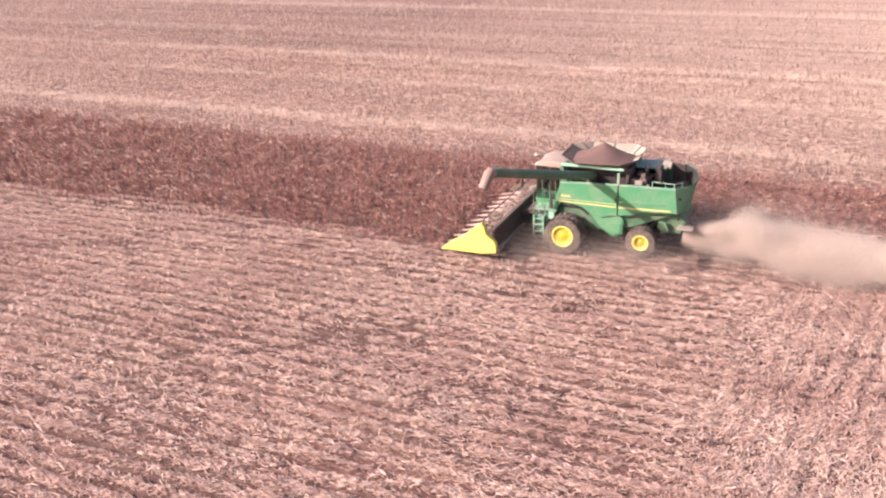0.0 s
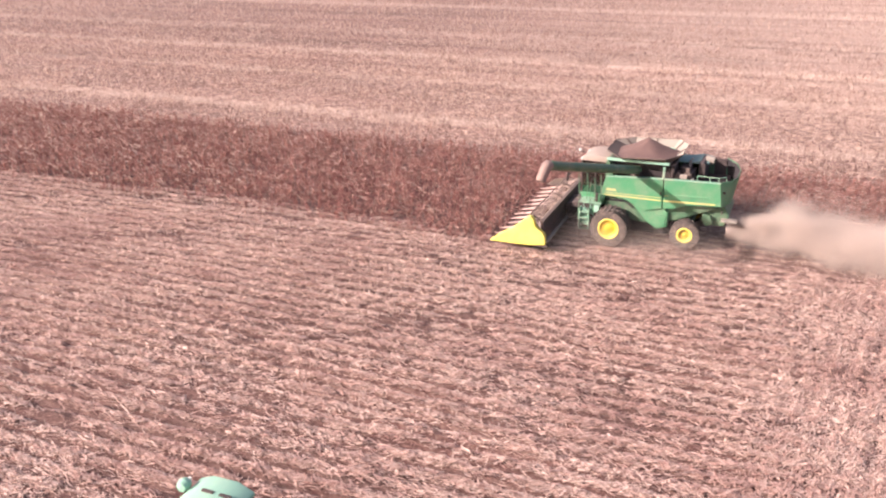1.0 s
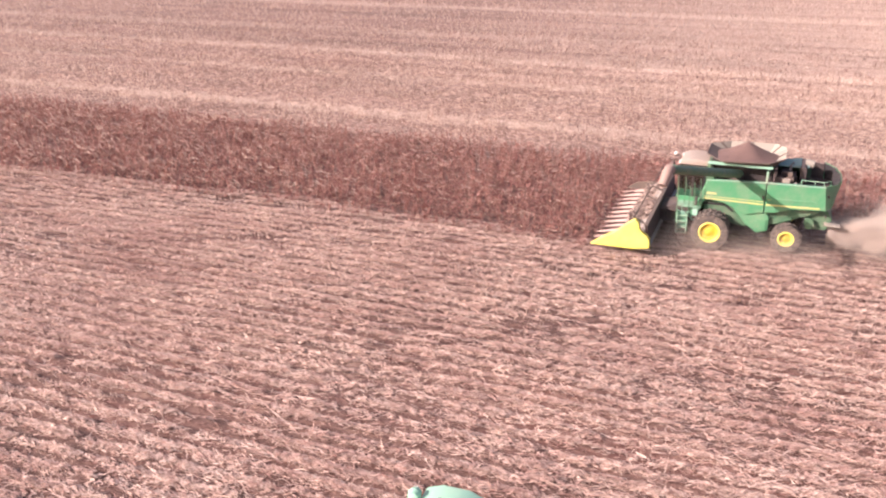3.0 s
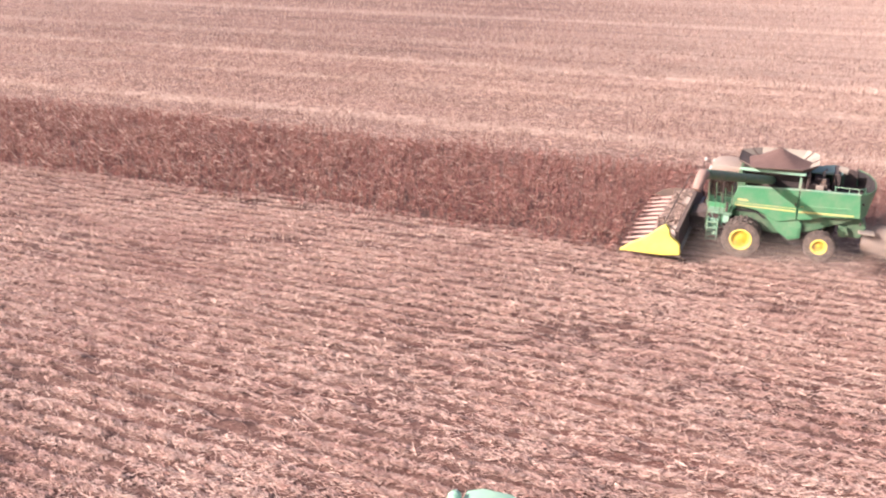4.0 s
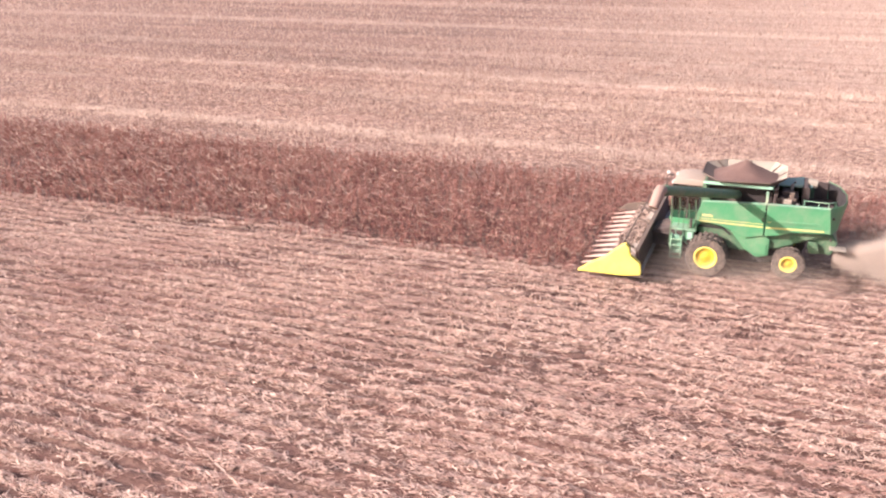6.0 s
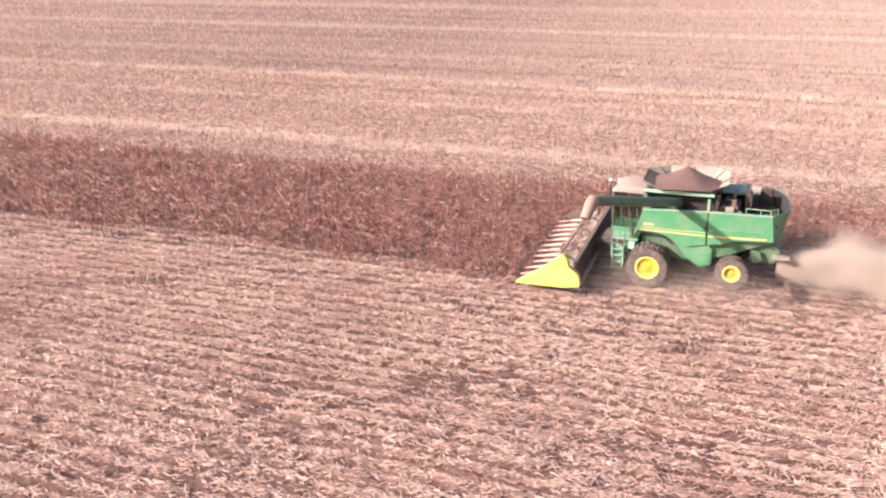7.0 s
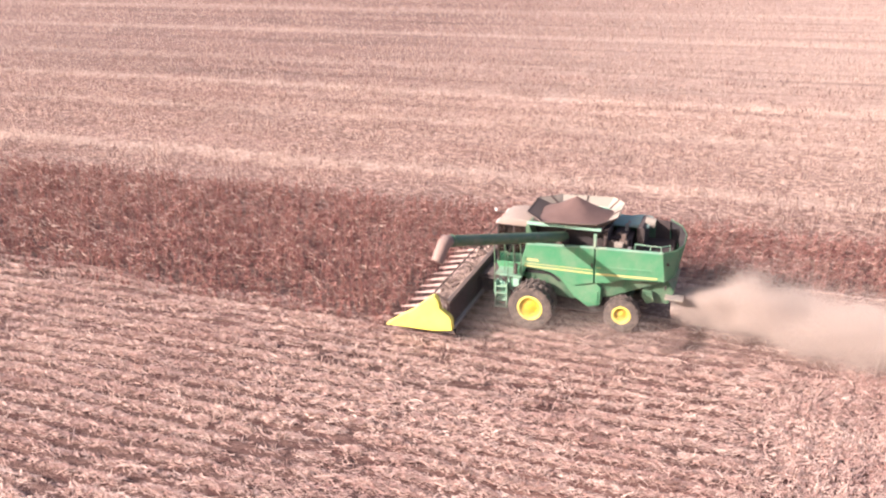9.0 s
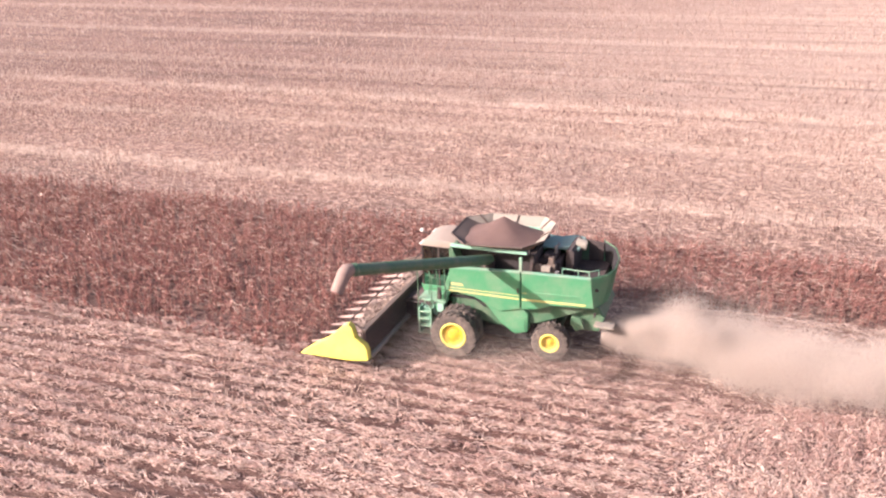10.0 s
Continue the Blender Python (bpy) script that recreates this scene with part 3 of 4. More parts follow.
def harvester_body(c):
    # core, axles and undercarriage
    part("chassis", prism([(-0.5, 1.25), (-0.45, 2.9), (4.7, 2.9), (4.85, 2.1), (3.0, 1.3), (1.4, 1.0)], -1.4, 1.4, 0.05), SHADED_DARK_GREEN, c)
    part("front_axle", box(-0.22, 0.22, -2.3, 2.3, 0.75, 1.2, 0.05), SHADED_DARK_GREEN, c)
    part("rear_axle", box(3.38, 3.66, -1.45, 1.45, 0.65, 0.92, 0.04), SHADED_DARK_GREEN, c)
    # side panels in two doors each side, with a step line along the belly
    front = [(-0.45, 3.25), (2.31, 3.38), (2.33, 1.90), (1.55, 1.72), (1.05, 1.95), (0.45, 2.18), (-0.12, 2.25), (-0.62, 2.30), (-0.66, 2.55)]
    rear = [(2.36, 3.38), (4.95, 3.43), (5.10, 2.30), (3.55, 2.20), (2.95, 1.98), (2.38, 1.90)]
    for s in (-1, 1):
        a = part("side_panel", prism(front, s * 1.66, s * 1.50, 0.035), GREEN, c)
        b = part("side_panel", prism(rear, s * 1.66, s * 1.50, 0.035), GREEN, c)
        part("stripe", prism([(-0.52, 2.36), (2.28, 2.35), (2.28, 2.28), (-0.52, 2.30)], s * 1.672, s * 1.655), STRIPE, a, "yellow stripe")
        part("stripe", prism([(2.40, 2.355), (4.80, 2.43), (4.80, 2.35), (2.40, 2.275)], s * 1.672, s * 1.655), STRIPE, b, "yellow stripe")
        part("thin_stripe", prism([(-0.50, 2.46), (2.28, 2.47), (2.28, 2.44), (-0.50, 2.43)], s * 1.670, s * 1.655), STRIPE, a, "thin yellow line")
        part("thin_stripe", prism([(2.42, 2.60), (4.45, 2.66), (4.45, 2.63), (2.42, 2.57)], s * 1.670, s * 1.655), STRIPE, b, "thin yellow line")
        part("badge", prism([(-0.40, 2.66), (0.02, 2.66), (0.10, 2.56), (-0.42, 2.56)], s * 1.671, s * 1.655), STRIPE, a, "plain yellow badge")
        part("moulding", prism([(2.6, 2.66), (4.55, 2.72), (4.62, 2.62), (2.6, 2.56)], s * 1.685, s * 1.65, 0.012), GREEN, b)
        part("panel_lip", prism([(2.36, 3.36), (4.95, 3.41), (4.95, 3.47), (2.36, 3.42)], s * 1.69, s * 1.5, 0.015), PALE_GREEN, b)
        part("panel_lip", prism([(-0.45, 3.23), (2.31, 3.36), (2.31, 3.42), (-0.45, 3.29)], s * 1.69, s * 1.5, 0.015), PALE_GREEN, a)
        part("latch", box(2.20, 2.27, s * 1.70, s * 1.66, 2.55, 2.75, 0.01), BLACK, a)
    # belly fairing and fuel tank ahead of the rear wheel
    part("belly_fairing", prism([(0.85, 2.02), (2.4, 1.92), (2.64, 1.7), (2.62, 0.95), (2.12, 0.80), (1.55, 1.18)], -1.58, 1.58, 0.06), GREEN, c)
    part("belly_door", prism([(2.02, 1.55), (2.52, 1.52), (2.52, 1.02), (2.02, 0.95)], -1.61, -1.56, 0.02), GREEN, c)
    # block added to fill the underside with the black of its shade
    part("undercarriage", prism([(0.35, 1.3), (3.1, 1.4), (3.05, 0.55), (2.3, 0.36), (0.75, 0.40)], -1.15, 1.15, 0.05), LINING_AND_SHADE, c, "block added under the body, coloured as deep shade")
    for s in (-1, 1):
        # guards blackened to stand for the shade behind the wheels
        part("mudguard", prism([(-0.75, 1.72), (-0.55, 2.05), (0.55, 2.05), (0.95, 1.75), (0.9, 1.68), (0.5, 1.96), (-0.5, 1.96), (-0.7, 1.68)], s * 1.20, s * 1.44), LINING_AND_SHADE, c)
    # rear hood, open on top
    plan = [(4.95, -1.655, 3.45), (5.46, -1.12, 3.47), (5.66, -0.5, 3.5), (5.66, 0.5, 3.58), (5.40, 1.22, 3.70), (4.9, 1.60, 3.82)]
    bm = bmesh.new()
    outer_top = [bm.verts.new(p) for p in plan]
    outer_bot = [bm.verts.new((5.08 + (x - 4.95) * 0.45, y * 0.97, 2.28 if abs(y) > 1 else 2.15)) for x, y, z in plan]
    inner_top = [bm.verts.new((x - 0.025, y * 0.98, z)) for x, y, z in plan]
    inner_bot = [bm.verts.new((5.00 + (x - 4.95) * 0.42, y * 0.93, 2.24)) for x, y, z in plan]
    for i in range(5):
        bm.faces.new((outer_top[i], outer_top[i + 1], outer_bot[i + 1], outer_bot[i]))
        bm.faces.new((inner_top[i], inner_bot[i], inner_bot[i + 1], inner_top[i + 1]))
        bm.faces.new((outer_top[i], inner_top[i], inner_top[i + 1], outer_top[i + 1]))
        bm.faces.new((outer_bot[i], outer_bot[i + 1], inner_bot[i + 1], inner_bot[i]))
    for e in (0, 5):
        bm.faces.new((outer_top[e], outer_bot[e], inner_bot[e], inner_top[e]))
    hood = smooth(part("rear_hood", bm, GREEN, c, "rounded green rear hood"), 25)
    bm = bmesh.new()
    tube([(p[0] - 0.03, p[1] * 0.975, p[2] + 0.01) for p in plan], 0.020, 8, bm)
    part("hood_rim", bm, SHADED_DARK_GREEN, hood)
    part("hood_liner", prism([(3.55, 3.0), (5.15, 3.0), (5.2, 2.9), (3.55, 2.9)], -1.45, 1.45), BLACK, hood)
    part("hood_screen", prism([(4.0, 3.0), (4.88, 3.0), (4.86, 3.75), (4.1, 3.85)], 1.42, 1.50), BLACK, hood)
    bm = bmesh.new()
    inner = [(x - 0.035, y * 0.972, z - 0.004) for x, y, z in plan]
    tops = [bm.verts.new((p[0] - 0.03, p[1] * 0.985, p[2])) for p in inner]
    bots = [bm.verts.new((4.93 + (p[0] - 4.87) * 0.62, p[1] * 0.97, 2.95)) for p in inner]
    back = [bm.verts.new((p[0] - 0.045, p[1] * 0.975, p[2] - 0.02)) for p in inner]
    for i in range(5):
        bm.faces.new((tops[i], tops[i + 1], bots[i + 1], bots[i]))
        bm.faces.new((back[i], bots[i], bots[i + 1], back[i + 1]))
        bm.faces.new((tops[i], back[i], back[i + 1], tops[i + 1]))
    part("hood_lining", bm, LINING_AND_SHADE, hood, "black inner lining")
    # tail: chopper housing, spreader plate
    part("chopper_housing", prism([(4.2, 2.2), (5.2, 2.2), (5.45, 1.75), (5.25, 1.2), (4.3, 1.15)], -1.2, 1.2, 0.05), SHADED_DARK_GREEN, c)
    part("spreader_plate", prism([(5.12, 1.62), (5.82, 1.58), (5.84, 1.53), (5.12, 1.55)], -1.62, -1.0, 0.012), CREAM, c, "pale worn steel spreader plate")
    part("tail_bracket", prism([(4.25, 1.8), (4.6, 1.75), (4.75, 1.35), (4.45, 1.2), (4.2, 1.5)], -1.45, -1.3, 0.03), SHADED_DARK_GREEN, c)
    for y in (-1.58, 1.58):
        part("tail_lamp", box(5.1, 5.17, y - 0.1, y + 0.1, 1.95, 2.08, 0.02), BLACK, c)
    for y in (-2.50, -1.86, 1.86, 2.50):
        wheel(c, 0.0, y, 0.92, 0.42, 0.49, -1 if y < 0 else 1, 22)
    for y in (-1.55, 1.55):
        wheel(c, 3.52, y, 0.72, 0.54, 0.35, -1 if y < 0 else 1, 20)


def harvester_cab(c):
    base = part("cab_base", prism([(-1.75, 1.55), (-1.95, 2.1), (-0.45, 2.1), (-0.45, 1.5)], -0.9, 0.9, 0.04), GREEN, c)
    bm = bmesh.new()
    low = [(-1.85, -0.86), (-0.52, -0.86), (-0.52, 0.86), (-1.85, 0.86)]
    v0 = [bm.verts.new((x, y, 2.1)) for x, y in low]
    v1 = [bm.verts.new((x - (0.02 if x < -1 else 0), y * 1.04, 3.76)) for x, y in low]
    for i in (0, 2, 3):
        bm.faces.new((v0[i], v0[(i + 1) % 4], v1[(i + 1) % 4], v1[i]))
    glass = part("cab_glass", bm, GLASS, c, "large tinted cab windows")
    glass.visible_shadow = False
    part("cab_rear_wall", box(-0.55, -0.44, -0.88, 0.88, 2.1, 3.76), BLACK, c)
    for x, y in low:
        part("cab_pillar", tube([(x, y * 1.01, 2.08), (x - (0.02 if x < -1 else 0), y * 1.05, 3.78)], 0.045, 8), BLACK, c)
    part("door_pillar", tube([(-1.15, -0.875, 2.08), (-1.2, -0.905, 3.78)], 0.035, 8), BLACK, c)
    roof = prism([(-1.92, 3.76), (-1.90, 3.86), (-1.68, 4.0), (-1.2, 4.07), (-0.5, 4.03), (-0.36, 3.92), (-0.36, 3.74)], -0.98, 0.90, 0.09)
    roof = smooth(part("cab_roof", roof, ROOF, c, "dusty cream cab roof"), 50)
    for y in (-0.85, -0.6, 0.6, 0.85):
        part("work_light", box(-1.96, -1.89, y - 0.09, y + 0.09, 3.77, 3.85, 0.015), LAMP, roof)
    part("positioning_dome", lathe_y([(0.001, -0.08), (0.06, -0.065), (0.085, 0.0), (0.06, 0.065), (0.001, 0.08)], -2.25, 0.1, 4.0, 14), LAMP, roof, "white satellite receiver dome")
    part("dome_bracket", tube([(-2.25, 0.1, 3.92), (-2.0, 0.1, 3.9)], 0.03, 6), BLACK, roof)
    part("driver_seat", join(box(-1.0, -0.65, -0.25, 0.25, 2.35, 2.5, 0.04), box(-0.72, -0.6, -0.25, 0.25, 2.5, 3.15, 0.04)), SEAT, c)
    part("steering_column", tube([(-1.6, 0, 2.1), (-1.4, 0, 2.75)], 0.05, 8), BLACK, c)
    # platform, ladder and rails at the cab door
    part("platform", box(-1.75, -0.6, -1.75, -0.9, 1.78, 1.86, 0.01), PALE_GREEN, c)
    ladder = part("ladder", join(prism([(-1.72, 1.5), (-1.66, 1.5), (-1.66, 0.40), (-1.72, 0.40)], -1.86, -1.4), prism([(-1.24, 1.5), (-1.18, 1.5), (-1.18, 0.40), (-1.24, 0.40)], -1.86, -1.4)), PALE_GREEN, c)
    part("step_box", prism([(-1.68, 1.45), (-1.2, 1.45), (-1.2, 0.62), (-1.68, 0.52)], -1.62, -1.42, 0.03), MINT, ladder)
    for z in (0.42, 0.72, 1.02, 1.32):
        part("rung", box(-1.68, -1.22, -1.88, -1.55, z, z + 0.045, 0.01), PALE_GREEN, ladder)
    part("lowest_step", box(-1.62, -1.2, -1.95, -1.65, 0.16, 0.2, 0.01), STEEL, ladder)
    for x in (-1.6, -1.25):
        part("step_hanger", box(x, x + 0.03, -1.8, -1.77, 0.18, 0.44), BLACK, ladder)
    for pts in ([(-1.72, -1.80, 0.9), (-1.74, -1.80, 2.85), (-1.2, -1.78, 2.88)], [(-1.18, -1.80, 1.1), (-1.18, -1.78, 2.88)],
                [(-0.62, -1.78, 1.85), (-0.62, -1.78, 2.8), (-1.18, -1.78, 2.8)], [(-1.18, -1.78, 2.35), (-0.62, -1.78, 2.35)]):
        part("handrail", tube(pts, 0.02, 6), SHADED_DARK_GREEN, c)
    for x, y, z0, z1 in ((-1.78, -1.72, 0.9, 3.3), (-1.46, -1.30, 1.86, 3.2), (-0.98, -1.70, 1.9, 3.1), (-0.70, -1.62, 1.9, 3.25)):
        part("grab_bar", tube([(x, y, z0), (x + 0.03, y, (z0 + z1) / 2), (x - 0.04, y + 0.05, z1)], 0.022, 6), SHADED_DARK_GREEN, c)
    for k in range(5):
        x = -1.55 + 0.17 * k
        part("hydraulic_line", tube([(x, -1.58, 1.75), (x + 0.1, -1.66, 1.35 - 0.05 * k), (x + 0.24, -1.60, 1.1), (x + 0.4, -1.45, 0.95 + 0.06 * k)], 0.028, 6), BLACK if k % 2 else MINT, c)
    part("fire_extinguisher", tube([(-0.85, -1.76, 1.95), (-0.85, -1.76, 2.4)], 0.07, 10), BLACK, c)
    for s in (-1, 1):
        part("mirror_arm", tube([(-2.1, s * 0.95, 3.6), (-2.45, s * 1.45, 3.5), (-2.45, s * 1.45, 2.9)], 0.02, 6), BLACK, c)
        part("mirror", box(-2.48, -2.42, s * 1.45 - 0.12, s * 1.45 + 0.12, 2.75, 3.2, 0.02), BLACK, c)
    part("valve_block", join(box(-1.0, -0.72, -1.7, -1.35, 1.35, 1.72, 0.03), tube([(-1.05, -1.6, 1.2), (-0.75, -1.66, 1.55), (-0.6, -1.6, 2.2)], 0.03, 6)), MINT, c)
    part("front_guard", prism([(-1.1, 1.75), (-0.65, 2.25), (-0.45, 2.25), (-0.75, 1.5), (-1.1, 1.2)], -1.6, -1.2, 0.03), GREEN, c)
    # feeder house down to the header
    # black here stands in for the shadow lying over the feeder house
    part("feeder_house", prism([(-0.5, 2.0), (-0.5, 1.15), (-2.75, 0.45), (-2.85, 1.25)], -0.78, 0.78, 0.05), BLACK, c)
    for s in (-1, 1):
        part("lift_cylinder", tube([(-0.4, s * 0.6, 0.75), (-1.9, s * 0.6, 0.72)], 0.06, 8), BLACK, c)
        part("hydraulic_hose", tube([(-0.7, s * 0.95, 1.7), (-1.4, s * 1.05, 1.35), (-2.1, s * 1.0, 1.3), (-2.7, s * 0.95, 1.3)], 0.03, 6), BLACK, c)


def harvester_tank(c):
    # lower tank walls behind the loading tube
    # wall coloured near-black in place of the shadow that fills this recess
    part("tank_wall", prism([(-0.38, 2.9), (-0.38, 4.1), (2.5, 4.1), (2.5, 2.9)], -0.95, 0.95, 0.02), RECESS_SHADE, c)
    part("tank_front", prism([(-0.50, 2.9), (-0.50, 4.05), (-0.36, 4.05), (-0.1, 3.3), (-0.1, 2.9)], -1.62, 1.62, 0.02), SHADED_DARK_GREEN, c)
    for s in (-1, 1):
        part("tank_rail", box(-0.5, 2.5, s * 1.42 - 0.06, s * 1.42 + 0.06, 4.03, 4.16, 0.02), MINT, c, "pale green rail")
        part("rail_post", box(2.25, 2.36, s * 1.56 - 0.06, s * 1.56 + 0.06, 3.35, 3.95, 0.015), PALE_GREEN, c)
        part("tank_shelf", box(-0.4, 2.5, s * 1.28 - 0.14, s * 1.28 + 0.14, 4.0, 4.03), BLACK, c)
    base = [(0.0, -1.1), (0.35, -1.38), (2.25, -1.38), (2.5, -1.1), (2.5, 1.1), (2.25, 1.38), (0.35, 1.38), (0.0, 1.1)]
    rim = [(-0.62, -1.0, 4.42), (0.15, -1.78, 4.32), (2.35, -1.66, 4.38), (3.02, -0.95, 4.48), (3.02, 1.0, 4.52), (2.45, 1.6, 4.54), (0.3, 1.55, 4.50), (-0.62, 0.9, 4.46)]
    for i in range(8):
        j = (i + 1) % 8
        b0, b1 = Vector((*base[i], 4.14)), Vector((*base[j], 4.14))
        r0, r1 = Vector(rim[i]), Vector(rim[j])
        out = (b1 - b0).cross(r0 - b0).normalized() * 0.035
        bm = bmesh.new()
        inner = [bm.verts.new(p) for p in (b0, b1, r1, r0)]
        outer = [bm.verts.new(p + out) for p in (b0, b1, r1, r0)]
        bm.faces.new(inner[::-1])
        bm.faces.new(outer)
        for a in range(4):
            bm.faces.new((inner[a], inner[(a + 1) % 4], outer[(a + 1) % 4], outer[a]))
        # colour carries the light: sunlit far panels cream, near and front ones brown
        mat = CREAM if i in (3, 4, 5, 6) else LINER
        pan = part("tank_extension", bm, mat, c, "flared tank extension panel in lit cream" if mat is CREAM else "flared tank extension panel in shaded brown")
        part("panel_edge", tube([r0, r1], 0.018, 6), mat, pan)
        if mat is CREAM:
            mid0, mid1 = (b0 + b1) / 2 - out * 0.6, (r0 + r1) / 2 - out * 0.6
            part("brace", tube([mid0, mid1], 0.03, 6), LINER, pan)
    # unloading tube, swung out over the near side
    root, bend, tip = Vector((1.02, -1.26, 3.61)), Vector((-1.49, -8.1, 5.5)), Vector((-1.70, -8.66, 4.98))
    way = (bend - root).normalized()
    n = 24
    pts = [root + (bend - root) * (k / n) for k in range(n + 1)]
    auger = smooth(part("unloading_tube", tube(pts, 0.20, 18), SHADED_DARK_GREEN, c, "long dark green unloading tube"), 50)
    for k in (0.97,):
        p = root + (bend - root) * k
        part("tube_flange", smooth_ring(p, way, 0.222, 0.06), SHADED_DARK_GREEN, auger)
    mid = bend + way * 0.22 + Vector((0, 0, -0.10))
    spout = [bend - way * 0.05, bend + way * 0.10, mid, bend + way * 0.36 + Vector((0, 0, -0.32)), tip + Vector((0, 0.02, -0.05))]
    smooth(part("spout", tube(spout, 0.21, 16, radii=[0.21, 0.225, 0.23, 0.215, 0.20]), SPOUT, auger, "dusty pinkish rubber spout"), 50)
    part("tube_elbow", smooth_elbow([(0.95, -1.2, 2.8), (0.95, -1.25, 3.3), (0.95, -1.32, 3.5), root + way * 0.1], 0.26), BLACK, c, "dark tube elbow")


def smooth_ring(p, way, radius, length):
    return tube([p - way * length / 2, p + way * length / 2], radius, 18)


def smooth_elbow(pts, radius):
    return tube(pts, radius, 14)


def harvester_engine(c):
    part("engine_deck", box(2.45, 4.9, -1.5, 1.5, 2.92, 2.98), BLACK, c)
    part("engine_block", join(box(2.75, 3.6, -0.6, 0.5, 2.98, 3.55, 0.05), box(2.9, 3.4, -0.45, 0.35, 3.55, 3.72, 0.04)), BLACK, c)
    part("engine_cover", prism([(2.55, 3.88), (3.2, 3.86), (3.75, 3.96), (4.15, 3.9), (4.15, 3.8), (2.55, 3.8)], 0.12, 1.5, 0.02), COVER, c, "light blue-green engine cover")
    part("cover_wall", box(2.55, 4.3, 1.38, 1.46, 2.98, 3.75), SHADED_DARK_GREEN, c)
    part("cooler_frame", prism([(3.75, 2.98), (3.75, 3.95), (3.95, 4.0), (4.05, 3.9), (4.05, 2.98)], -0.35, 1.3, 0.02), BLACK, c)
    part("air_cleaner", tube([(3.95, 0.55, 3.98), (4.35, 0.55, 3.92)], 0.2, 16), CREAM, c, "pale round air cleaner")
    part("exhaust_stack", tube([(3.3, -0.1, 3.6), (3.3, -0.1, 4.0), (3.42, -0.1, 4.12)], 0.075, 10), STEEL, c)
    part("gear_case", join(box(3.15, 3.5, -1.05, -0.7, 3.1, 3.6, 0.04), box(3.22, 3.42, -1.0, -0.8, 3.6, 3.85, 0.03)), LINER, c)
    part("coolant_tank", box(3.0, 3.35, -1.25, -1.0, 3.35, 3.55, 0.04), CREAM, c)
    part("belt_pulley", lathe_y([(0.001, -0.05), (0.26, -0.05), (0.22, 0.0), (0.26, 0.05), (0.001, 0.05)], 2.85, -1.1, 3.35, 20), BLACK, c)
    part("oil_filter", tube([(3.6, -1.15, 3.05), (3.6, -1.15, 3.4)], 0.08, 10), STEEL, c)
    for z in (3.66,):
        part("deck_rail", tube([(3.85, -1.45, z), (4.85, -1.5, z), (5.15, -1.2, z)], 0.022, 6), PALE_GREEN, c)
    for x, y in ((3.85, -1.45), (4.45, -1.48), (4.85, -1.5), (5.15, -1.2)):
        part("rail_post", tube([(x, y, 3.3), (x, y, 3.68)], 0.02, 6), PALE_GREEN, c)
    part("screen_door", prism([(2.56, 2.98), (2.56, 3.95), (2.72, 3.95), (2.72, 2.98)], -1.2, 0.3, 0.01), BLACK, c)


